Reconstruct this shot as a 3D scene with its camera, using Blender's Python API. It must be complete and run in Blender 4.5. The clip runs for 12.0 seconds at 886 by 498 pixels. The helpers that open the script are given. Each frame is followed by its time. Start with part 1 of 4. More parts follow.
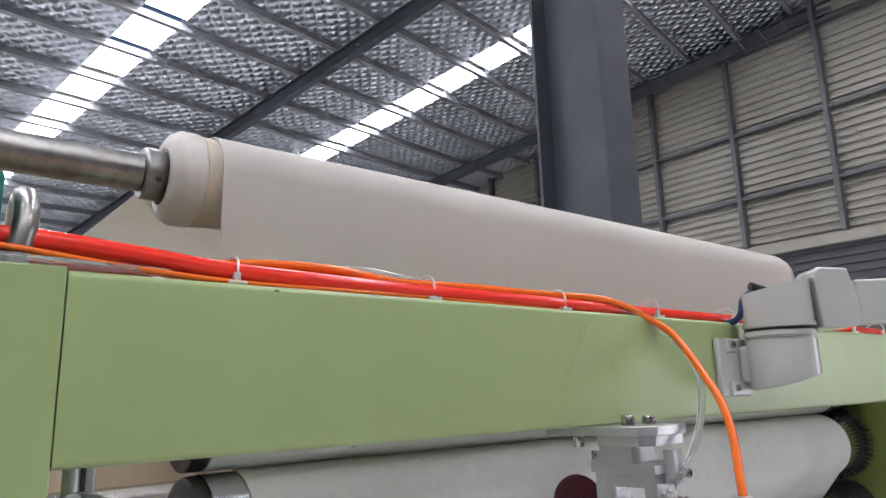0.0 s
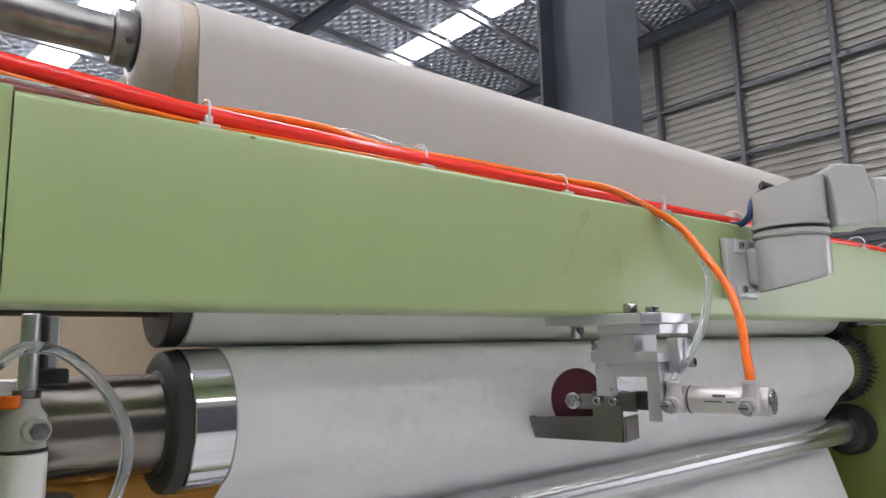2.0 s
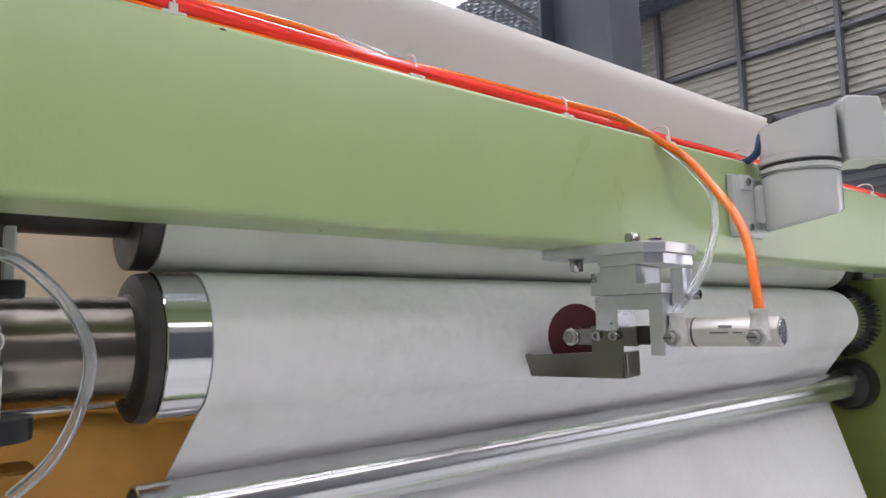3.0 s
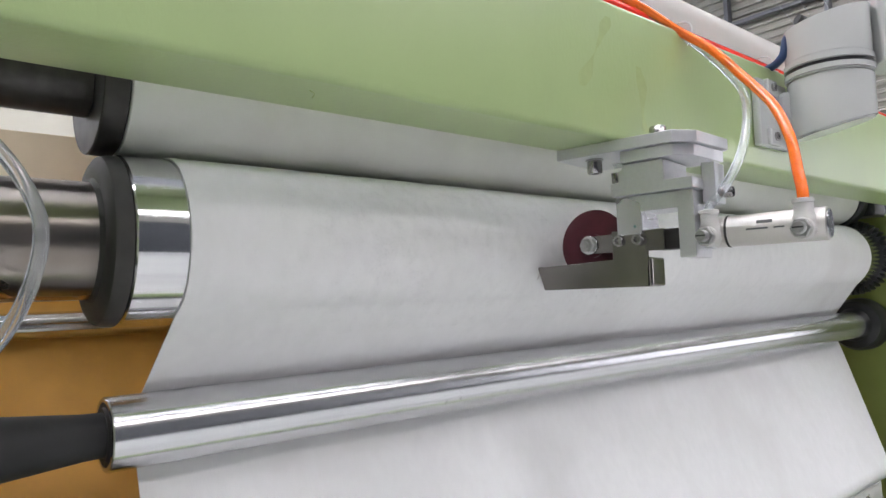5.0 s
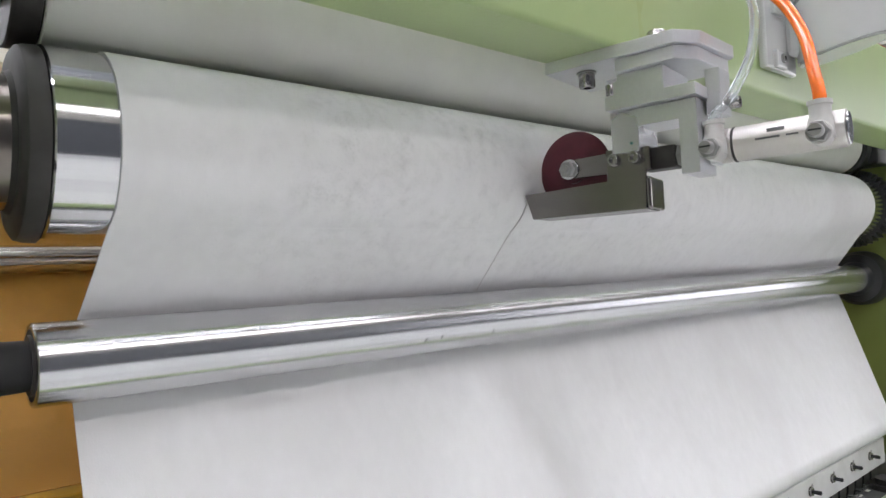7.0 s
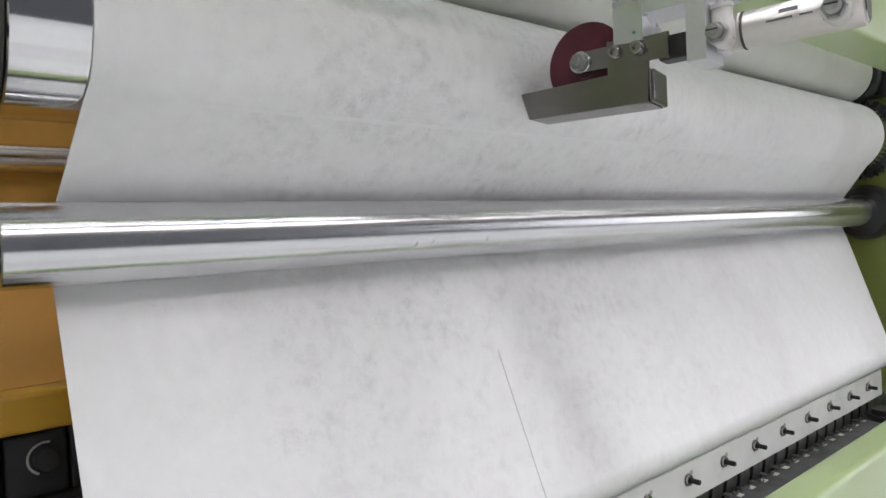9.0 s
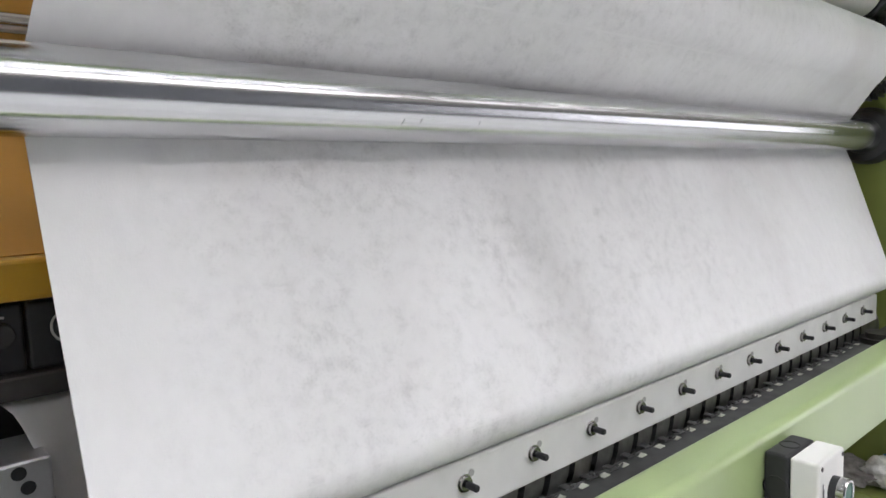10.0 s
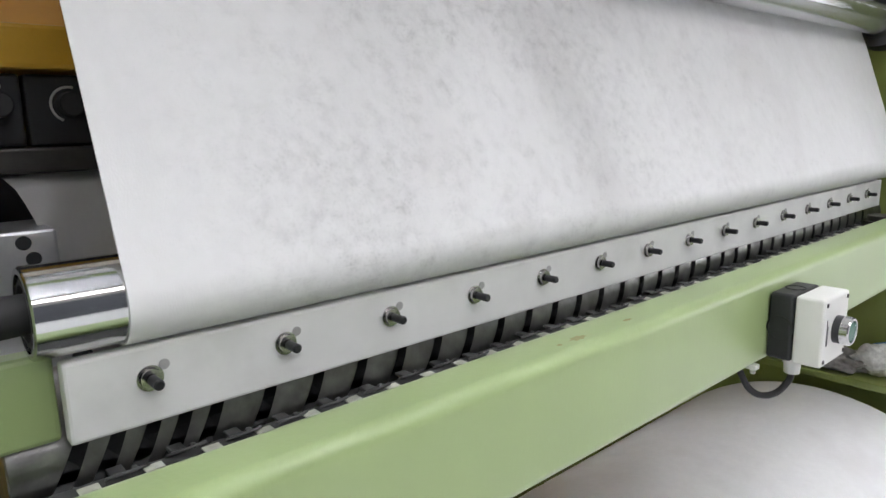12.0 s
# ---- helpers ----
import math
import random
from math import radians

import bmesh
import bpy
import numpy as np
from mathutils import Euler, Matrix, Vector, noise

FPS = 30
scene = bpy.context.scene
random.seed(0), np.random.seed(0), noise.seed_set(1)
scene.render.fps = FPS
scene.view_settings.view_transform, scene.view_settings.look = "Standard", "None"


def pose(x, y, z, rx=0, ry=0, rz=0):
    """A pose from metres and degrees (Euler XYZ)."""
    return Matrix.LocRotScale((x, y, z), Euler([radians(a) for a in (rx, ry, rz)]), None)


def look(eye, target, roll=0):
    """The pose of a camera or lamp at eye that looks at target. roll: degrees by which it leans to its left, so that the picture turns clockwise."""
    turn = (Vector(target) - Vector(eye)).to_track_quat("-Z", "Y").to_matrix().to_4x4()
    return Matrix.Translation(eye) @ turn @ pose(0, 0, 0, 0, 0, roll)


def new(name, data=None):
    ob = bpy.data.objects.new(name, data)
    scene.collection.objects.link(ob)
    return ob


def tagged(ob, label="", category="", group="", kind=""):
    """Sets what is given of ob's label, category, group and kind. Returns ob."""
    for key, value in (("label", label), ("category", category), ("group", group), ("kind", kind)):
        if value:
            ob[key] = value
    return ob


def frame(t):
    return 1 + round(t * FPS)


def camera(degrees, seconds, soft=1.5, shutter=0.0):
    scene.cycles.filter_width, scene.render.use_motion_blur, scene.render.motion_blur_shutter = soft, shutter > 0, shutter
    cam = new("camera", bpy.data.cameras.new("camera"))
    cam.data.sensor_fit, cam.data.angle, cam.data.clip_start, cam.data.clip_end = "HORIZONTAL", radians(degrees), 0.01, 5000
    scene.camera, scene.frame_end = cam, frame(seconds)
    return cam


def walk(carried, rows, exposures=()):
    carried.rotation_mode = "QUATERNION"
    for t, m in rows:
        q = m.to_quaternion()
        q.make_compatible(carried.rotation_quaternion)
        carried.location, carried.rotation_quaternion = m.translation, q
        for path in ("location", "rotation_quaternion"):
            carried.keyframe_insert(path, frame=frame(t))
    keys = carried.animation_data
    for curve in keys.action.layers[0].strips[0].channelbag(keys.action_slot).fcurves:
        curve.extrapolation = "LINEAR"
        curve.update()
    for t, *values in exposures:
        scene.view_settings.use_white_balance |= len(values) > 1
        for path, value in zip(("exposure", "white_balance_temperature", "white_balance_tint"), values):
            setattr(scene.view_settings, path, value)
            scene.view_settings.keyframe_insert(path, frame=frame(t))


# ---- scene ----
cam = camera(66.8, 12.0)
PATH = [
    (0, (0.034, -0.023, 1.778), (1.262, 1.499, 2.197), -1.7),
    (0.5, (0.034, -0.015, 1.763), (1.265, 1.511, 2.158), -1.6),
    (1, (0.042, -0.007, 1.746), (1.275, 1.525, 2.111), -1.6),
    (1.5, (0.058, 0.004, 1.725), (1.292, 1.543, 2.053), -1.4),
    (2, (0.075, 0.02, 1.705), (1.313, 1.563, 1.994), -1.3),
    (2.5, (0.092, 0.032, 1.685), (1.334, 1.579, 1.935), -1.3),
    (3, (0.108, 0.052, 1.662), (1.355, 1.601, 1.875), -1.3),
    (3.5, (0.12, 0.07, 1.644), (1.372, 1.619, 1.824), -1.3),
    (3.7, (0.124, 0.081, 1.638), (1.384, 1.625, 1.805), -1.2),
    (5.5, (0.156, 0.139, 1.576), (1.438, 1.669, 1.705), -2.4),
    (6, (0.179, 0.159, 1.555), (1.465, 1.686, 1.667), -2.6),
    (6.5, (0.187, 0.163, 1.551), (1.479, 1.687, 1.644), -2.7),
    (8.5, (0.194, 0.169, 1.528), (1.485, 1.697, 1.539), -2.5),
    (9, (0.209, 0.179, 1.502), (1.5, 1.706, 1.455), -2.6),
    (9.5, (0.226, 0.201, 1.468), (1.527, 1.716, 1.349), -2.3),
    (10, (0.232, 0.207, 1.443), (1.534, 1.713, 1.251), -2.1),
    (10.5, (0.23, 0.215, 1.42), (1.537, 1.706, 1.163), -1.7),
    (11, (0.224, 0.221, 1.4), (1.528, 1.702, 1.078), -1.3),
    (11.5, (0.218, 0.22, 1.371), (1.517, 1.698, 1.014), -1.4),
    (12, (0.218, 0.22, 1.34), (1.515, 1.694, 0.959), -1.1),
]
walk(cam, [(t, look(eye, target, roll)) for t, eye, target, roll in PATH],
     [(0.0, -1.01, 6500, 18), (1.5, -0.95, 6500, 18), (3.5, -0.70, 6470, 18), (5.5, -0.56, 6450, 16), (9.5, -0.60, 6520, 16), (12.0, -0.59, 6460, 15)])

# ---- light: roof panes that glow in place of the overcast sky ----
world = bpy.data.worlds.new("sky")
scene.world = world
world.use_nodes = True
wn = world.node_tree
sky = wn.nodes.new("ShaderNodeTexSky")
sky.sky_type, sky.sun_disc, sky.sun_elevation, sky.sun_rotation = "NISHITA", False, radians(50), radians(200)
wn.nodes["Background"].inputs["Strength"].default_value = 0.1
wn.links.new(sky.outputs[0], wn.nodes["Background"].inputs["Color"])
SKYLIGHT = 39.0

# added unseen lamp, high behind the camera: lights the front and bands the rollers
band = new("high_fill_lamp", bpy.data.lights.new("high_fill_lamp", "AREA"))
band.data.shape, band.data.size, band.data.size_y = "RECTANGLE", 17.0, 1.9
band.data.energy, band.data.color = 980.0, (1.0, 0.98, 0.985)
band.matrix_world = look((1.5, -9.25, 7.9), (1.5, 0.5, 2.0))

# added unseen lamp, low on the right: brightens right-hand faces and the beam's gloss
bay = new("side_fill_lamp", bpy.data.lights.new("side_fill_lamp", "AREA"))
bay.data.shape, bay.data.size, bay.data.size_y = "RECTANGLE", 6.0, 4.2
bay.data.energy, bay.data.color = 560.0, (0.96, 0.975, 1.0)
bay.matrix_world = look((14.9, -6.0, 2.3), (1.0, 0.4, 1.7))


# ---- materials ----
def mat(name, color, rough=0.5, metal=0.0, vary=0.12, grain=60.0, bump=0.0, bump_scale=200.0, coat=0.0,
        spec=0.5, stain=None, stain_amount=0.0, stain_scale=4.0, stretch=(1, 1, 1), rough_vary=0.1, per_object=0.0, coat_rough=0.15):
    m = bpy.data.materials.new(name)
    m.use_nodes = True
    nt = m.node_tree
    b = nt.nodes["Principled BSDF"]
    b.inputs["Metallic"].default_value = metal
    b.inputs["Specular IOR Level"].default_value = spec
    b.inputs["Coat Weight"].default_value = coat
    b.inputs["Coat Roughness"].default_value = coat_rough
    co = nt.nodes.new("ShaderNodeTexCoord")
    mp = nt.nodes.new("ShaderNodeMapping")
    mp.inputs["Scale"].default_value = stretch
    nt.links.new(co.outputs["Object"], mp.inputs["Vector"])

    def noise_tex(scale, detail=4.0):
        n = nt.nodes.new("ShaderNodeTexNoise")
        n.inputs["Scale"].default_value, n.inputs["Detail"].default_value = scale, detail
        nt.links.new(mp.outputs[0], n.inputs["Vector"])
        return n.outputs["Fac"]

    def mix(fac, c1, c2):
        x = nt.nodes.new("ShaderNodeMix")
        x.data_type = "RGBA"
        for sock, v in ((x.inputs[0], fac), (x.inputs[6], c1), (x.inputs[7], c2)):
            if isinstance(v, bpy.types.NodeSocket):
                nt.links.new(v, sock)
            else:
                sock.default_value = v if not isinstance(v, tuple) else (*v[:3], 1)
        return x.outputs[2]

    def ramp(fac, lo, hi, a=0.0, z=1.0):
        r = nt.nodes.new("ShaderNodeMapRange")
        for i, v in enumerate((lo, hi, a, z)):
            r.inputs[i + 1].default_value = v
        nt.links.new(fac, r.inputs[0])
        return r.outputs[0]

    dark = tuple(c * (1 - vary) for c in color)
    light = tuple(min(1, c * (1 + vary)) for c in color)
    fine = noise_tex(grain)
    broad = noise_tex(stain_scale, 5.0)
    c = mix(ramp(fine, 0.3, 0.7), dark, light)
    c = mix(ramp(broad, 0.35, 0.65, 0.0, 0.5), c, tuple(v * (1 - vary * 0.8) for v in color))
    if stain:
        c = mix(ramp(broad, 0.52, 0.72, 0.0, stain_amount), c, stain)
    if per_object:
        info = nt.nodes.new("ShaderNodeObjectInfo")
        c = mix(ramp(info.outputs["Random"], 0, 1, 0.0, per_object), c, tuple(v * 0.6 for v in color))
    nt.links.new(c, b.inputs["Base Color"])
    nt.links.new(ramp(broad, 0.3, 0.7, max(0.02, rough - rough_vary), min(1, rough + rough_vary)), b.inputs["Roughness"])
    if bump:
        bp = nt.nodes.new("ShaderNodeBump")
        bp.inputs["Strength"].default_value, bp.inputs["Distance"].default_value = bump, 0.001
        nt.links.new(noise_tex(bump_scale, 3.0), bp.inputs["Height"])
        nt.links.new(bp.outputs[0], b.inputs["Normal"])
    return m


def turned(m, amount):
    """Grinding marks round the x axis draw the highlights out along the roller."""
    nt = m.node_tree
    b = nt.nodes["Principled BSDF"]
    t = nt.nodes.new("ShaderNodeCombineXYZ")
    t.inputs[0].default_value = 1.0
    nt.links.new(t.outputs[0], b.inputs["Tangent"])
    b.inputs["Anisotropic"].default_value = amount
    return m


def glowing(name, color, strength):
    m = bpy.data.materials.new(name)
    m.use_nodes = True
    b = m.node_tree.nodes["Principled BSDF"]
    b.inputs["Base Color"].default_value = (*color, 1)
    b.inputs["Emission Color"].default_value = (*color, 1)
    b.inputs["Emission Strength"].default_value = strength
    return m


def plastic_tube(name, color, rough=0.12, trans=0.5):
    m = bpy.data.materials.new(name)
    m.use_nodes = True
    b = m.node_tree.nodes["Principled BSDF"]
    b.inputs["Base Color"].default_value = (*color, 1)
    b.inputs["Roughness"].default_value = rough
    b.inputs["IOR"].default_value = 1.45
    b.inputs["Transmission Weight"].default_value = trans
    return m


GREEN = mat("green_paint", (0.325, 0.425, 0.185), 0.36, vary=0.03, grain=18, bump=0.16, bump_scale=300, coat=0.5, coat_rough=0.3, rough_vary=0.02,
            stain=(0.33, 0.41, 0.185), stain_amount=0.2, stain_scale=2, stretch=(1, 1, 0.45))
STAIN = mat("drip_stain", (0.34, 0.425, 0.19), 0.4, vary=0.08, grain=90, coat=0.2)
# a darker, yellower tone than GREEN, for side plates, back and ledge
GREEN_DARK = mat("darker_green", (0.20, 0.25, 0.065), 0.42, vary=0.08, grain=14, bump=0.2, bump_scale=300, coat=0.1,
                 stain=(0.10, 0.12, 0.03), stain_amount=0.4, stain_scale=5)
PAPER = mat("paper", (0.79, 0.79, 0.79), 0.78, vary=0.025, grain=90, bump=0.12, bump_scale=900, spec=0.25,
            stain=(0.69, 0.675, 0.67), stain_amount=0.5, stain_scale=9, stretch=(1, 1, 0.5))
PAPER_ROLL = mat("paper_smooth", (0.73, 0.715, 0.69), 0.75, vary=0.02, grain=30, spec=0.25, stain_scale=6)
def letting_through(m, share):
    """Thin paper passes part of the light that falls on its back."""
    nt = m.node_tree
    b, out = nt.nodes["Principled BSDF"], nt.nodes["Material Output"]
    tr, mixed = nt.nodes.new("ShaderNodeBsdfTranslucent"), nt.nodes.new("ShaderNodeMixShader")
    tr.inputs[0].default_value = (0.88, 0.84, 0.76, 1)
    mixed.inputs[0].default_value = share
    nt.links.new(b.outputs[0], mixed.inputs[1])
    nt.links.new(tr.outputs[0], mixed.inputs[2])
    nt.links.new(mixed.outputs[0], out.inputs[0])
    return m


letting_through(PAPER_ROLL, 0.35)
RUBBER_WHITE = mat("white_rubber", (0.66, 0.66, 0.62), 0.5, vary=0.04, grain=20, bump=0.05, stain=(0.50, 0.48, 0.42),
                   stain_amount=0.3, stain_scale=9)
IVORY = mat("ivory_end", (0.60, 0.58, 0.55), 0.45, vary=0.08, grain=40, stain=(0.42, 0.33, 0.2), stain_amount=0.6, stain_scale=14)
CORE = mat("yellowed_card", (0.58, 0.52, 0.43), 0.7, vary=0.1, grain=60, stain_scale=20)
CREAM = mat("cream_web", (0.72, 0.60, 0.45), 0.8, vary=0.04, grain=30, stain_scale=3)
KRAFT = mat("kraft_sheet", (0.60, 0.31, 0.06), 0.7, vary=0.08, grain=40, stain=(0.36, 0.15, 0.015), stain_amount=0.5, stain_scale=5)
YELLOW = mat("yellow_paint", (0.52, 0.29, 0.02), 0.45, vary=0.08, grain=20, bump=0.2, stain=(0.3, 0.15, 0.02), stain_amount=0.3)
STEEL = turned(mat("ground_steel", (0.63, 0.635, 0.645), 0.25, 1.0, vary=0.01, grain=900, rough_vary=0.0, stain_scale=30), 0.93)
CHROME = turned(mat("polished_steel", (0.66, 0.665, 0.67), 0.15, 1.0, vary=0.02, grain=300, stretch=(1, 0.1, 0.1), rough_vary=0.0), 0.9)
SHAFT = turned(mat("turned_shaft_steel", (0.31, 0.28, 0.255), 0.3, 1.0, vary=0.06, grain=60, stretch=(0.4, 1, 1), rough_vary=0.08,
            stain=(0.22, 0.18, 0.15), stain_amount=0.6, stain_scale=16), 0.9)
DULL = mat("dull_steel", (0.36, 0.36, 0.35), 0.38, 1.0, vary=0.2, grain=90, stain=(0.2, 0.19, 0.18), stain_amount=0.7,
           stain_scale=24, bump=0.15)
DARK_STEEL = mat("dark_steel", (0.05, 0.047, 0.044), 0.5, 0.5, vary=0.25, grain=80, stain_scale=12, bump=0.1)
GREY_IRON = mat("dull_grey_iron", (0.075, 0.077, 0.076), 0.55, 0.2, vary=0.2, grain=60, stain=(0.03, 0.03, 0.03), stain_amount=0.6, stain_scale=18)
# darkened in the colour, as the face reflects the machine's unlit left side
END_FACE = mat("shaded_end_face", (0.052, 0.051, 0.047), 0.62, 0.3, vary=0.15, grain=60, stain=(0.05, 0.045, 0.04), stain_amount=0.5, stain_scale=20)
RUST = mat("oil_stain", (0.33, 0.30, 0.13), 0.4, vary=0.2, grain=300, stain=(0.28, 0.2, 0.08), stain_amount=0.6, stain_scale=120)
GAP_PATCH = mat("pale_gap_patch", (0.56, 0.57, 0.49), 0.5, 0.0, vary=0.08, grain=200)
ALU = mat("anodised_aluminium", (0.66, 0.665, 0.685), 0.34, 0.8, vary=0.03, grain=300, bump=0.06, bump_scale=900)
BOLT = mat("plated_bolt_steel", (0.42, 0.41, 0.40), 0.2, 1.0, vary=0.12, grain=400, stain=(0.2, 0.19, 0.18), stain_amount=0.5, stain_scale=120)
STAINLESS = mat("brushed_stainless", (0.25, 0.235, 0.225), 0.3, 1.0, vary=0.08, grain=150, stretch=(1, 0.1, 1), bump=0.04)
BLADE = mat("blade_disc", (0.10, 0.018, 0.03), 0.4, 0.3, vary=0.25, grain=60, stain_scale=40)
BLACK = mat("black_plastic", (0.016, 0.017, 0.019), 0.4, vary=0.3, grain=50, bump=0.1, stain_scale=10)
BLACK_RUBBER = mat("black_rubber", (0.02, 0.02, 0.021), 0.62, vary=0.3, grain=30)
GREY_CAST = mat("grey_cast_paint", (0.50, 0.51, 0.495), 0.26, vary=0.03, grain=30, bump=0.06, bump_scale=350, coat=0.5, rough_vary=0.0)
WHITE_PLASTIC = mat("white_plastic", (0.78, 0.78, 0.74), 0.4, vary=0.03, grain=30)
FITTING = mat("pale_grey_plastic", (0.50, 0.49, 0.47), 0.4, vary=0.04, grain=40)
PLATE = mat("white_nylon", (0.83, 0.835, 0.82), 0.45, vary=0.06, grain=20, stain=(0.55, 0.56, 0.53), stain_amount=0.35, stain_scale=18)
PLUG = mat("grey_plug", (0.42, 0.42, 0.41), 0.5, vary=0.1, grain=200)
NYLON = plastic_tube("nylon_tie", (0.85, 0.85, 0.82), 0.4, 0.35)
RED = plastic_tube("red_tube", (1.0, 0.045, 0.025), 0.14, 0.06)
ORANGE = plastic_tube("orange_tube", (1.0, 0.19, 0.02), 0.14, 0.15)
CLEAR = plastic_tube("clear_tube", (0.88, 0.92, 0.94), 0.06, 0.85)
BLUE = mat("blue_cable", (0.02, 0.05, 0.14), 0.4)
GREEN_BUTTON = mat("green_button", (0.0, 0.12, 0.07), 0.3)
TEAL = mat("teal_plastic", (0.0, 0.16, 0.12), 0.4)
INK = mat("ink", (0.12, 0.12, 0.12), 0.6)
WALL = mat("wall_sheet", (0.28, 0.27, 0.24), 0.6, vary=0.06, grain=3, stain=(0.17, 0.16, 0.13), stain_amount=0.5, stain_scale=0.4)
WALL_DARK = mat("dark_sheet", (0.06, 0.065, 0.075), 0.6, vary=0.1, grain=2, stain_scale=0.5)
IRON = mat("painted_iron", (0.055, 0.062, 0.08), 0.5, vary=0.15, grain=4, stain_scale=1.5)
IRON_GREY = mat("grey_iron", (0.085, 0.09, 0.10), 0.5, vary=0.15, grain=4, stain_scale=1.5)
GALV = mat("galvanised_purlin", (0.24, 0.25, 0.27), 0.5, 0.3, vary=0.1, grain=5, stain_scale=1.0)
CONCRETE = mat("concrete", (0.60, 0.60, 0.585), 0.6, vary=0.12, grain=8, stain=(0.16, 0.16, 0.15), stain_amount=0.5, stain_scale=0.7)
# the sheet gives off light itself, standing in for the sky above it
SHEET_GLOW = glowing("glowing_roof_sheet", (0.95, 0.98, 1.0), SKYLIGHT)


def quilt():
    """Foil insulation: crumpled silver squares pressed through a wire mesh."""
    m = bpy.data.materials.new("foil_quilt")
    m.use_nodes = True
    nt = m.node_tree
    b = nt.nodes["Principled BSDF"]
    b.inputs["Metallic"].default_value = 0.9
    b.inputs["Base Color"].default_value = (0.66, 0.70, 0.77, 1)
    b.inputs["Roughness"].default_value = 0.34
    co = nt.nodes.new("ShaderNodeTexCoord")
    heights = []
    for turn in (45, -45):
        mp = nt.nodes.new("ShaderNodeMapping")
        mp.inputs["Rotation"].default_value = (0, 0, radians(turn))
        wv = nt.nodes.new("ShaderNodeTexWave")
        wv.inputs["Scale"].default_value, wv.inputs["Distortion"].default_value = 1.5, 1.8
        wv.inputs["Detail"].default_value, wv.inputs["Detail Scale"].default_value = 3.0, 2.2
        nt.links.new(co.outputs["Object"], mp.inputs[0])
        nt.links.new(mp.outputs[0], wv.inputs["Vector"])
        heights.append(wv.outputs["Fac"])
    add = nt.nodes.new("ShaderNodeMath")
    add.operation = "MULTIPLY"
    nt.links.new(heights[0], add.inputs[0])
    nt.links.new(heights[1], add.inputs[1])
    bp = nt.nodes.new("ShaderNodeBump")
    bp.inputs["Strength"].default_value, bp.inputs["Distance"].default_value = 1.0, 0.08
    nt.links.new(add.outputs[0], bp.inputs["Height"])
    nt.links.new(bp.outputs[0], b.inputs["Normal"])
    return m


QUILT = quilt()


# ---- mesh helpers ----
def part(name, bm, material, parent=None, label=""):
    me = bpy.data.meshes.new(name)
    bm.normal_update()
    bm.to_mesh(me)
    bm.free()
    me.materials.append(material)
    ob = new(name, me)
    if parent:
        ob.parent = parent
    if label:
        tagged(ob, label)
    return ob


def thing(name, label, category, group="", kind=""):
    return tagged(new(name), label, category, group, kind)


def smooth(bm, angle=35):
    bm.normal_update()
    for f in bm.faces:
        f.smooth = True
    for e in bm.edges:
        if len(e.link_faces) != 2 or e.calc_face_angle(0) > radians(angle):
            e.smooth = False
    return bm


def box(x0, x1, y0, y1, z0, z1, bevel=0.0, segments=2, bm=None):
    out = bm or bmesh.new()
    t = bmesh.new()
    bmesh.ops.create_cube(t, size=1.0, matrix=Matrix.Translation(((x0 + x1) / 2, (y0 + y1) / 2, (z0 + z1) / 2))
                          @ Matrix.Diagonal((x1 - x0, y1 - y0, z1 - z0, 1)))
    if bevel:
        bmesh.ops.bevel(t, geom=list(t.edges), offset=bevel, segments=segments, affect="EDGES", profile=0.5)
        smooth(t, 12)
    join(out, t)
    return out


def join(out, t):
    me = bpy.data.meshes.new("tmp")
    t.to_mesh(me)
    t.free()
    out.from_mesh(me)
    bpy.data.meshes.remove(me)
    return out


AXES = {"x": Matrix(((0, 0, 1, 0), (1, 0, 0, 0), (0, 1, 0, 0), (0, 0, 0, 1))),
        "y": Matrix(((1, 0, 0, 0), (0, 0, 1, 0), (0, -1, 0, 0), (0, 0, 0, 1))),
        "z": Matrix.Identity(4)}


def lathe(profile, axis="x", at=(0, 0, 0), n=48, bm=None, m=None):
    """Turn a profile of (place along the axis, radius) round the axis."""
    out = bm or bmesh.new()
    t = bmesh.new()
    rings = []
    for a, r in profile:
        if r <= 1e-6:
            rings.append([t.verts.new((0, 0, a))])
        else:
            rings.append([t.verts.new((r * math.cos(2 * math.pi * i / n), r * math.sin(2 * math.pi * i / n), a)) for i in range(n)])
    for p, q in zip(rings, rings[1:]):
        for i in range(n):
            j = (i + 1) % n
            if len(p) == 1 and len(q) == 1:
                continue
            if len(p) == 1:
                t.faces.new((p[0], q[j], q[i]))
            elif len(q) == 1:
                t.faces.new((p[i], p[j], q[0]))
            else:
                t.faces.new((p[i], p[j], q[j], q[i]))
    bmesh.ops.recalc_face_normals(t, faces=t.faces)
    smooth(t)
    t.transform(m if m else Matrix.Translation(at) @ AXES[axis])
    join(out, t)
    return out


def rod(a0, a1, r, axis="x", at=(0, 0, 0), n=48, chamfer=0.001, bm=None, m=None):
    c = min(chamfer, r * 0.4, abs(a1 - a0) * 0.4)
    return lathe([(a0, 0), (a0, r - c), (a0 + c, r), (a1 - c, r), (a1, r - c), (a1, 0)], axis, at, n, bm, m)


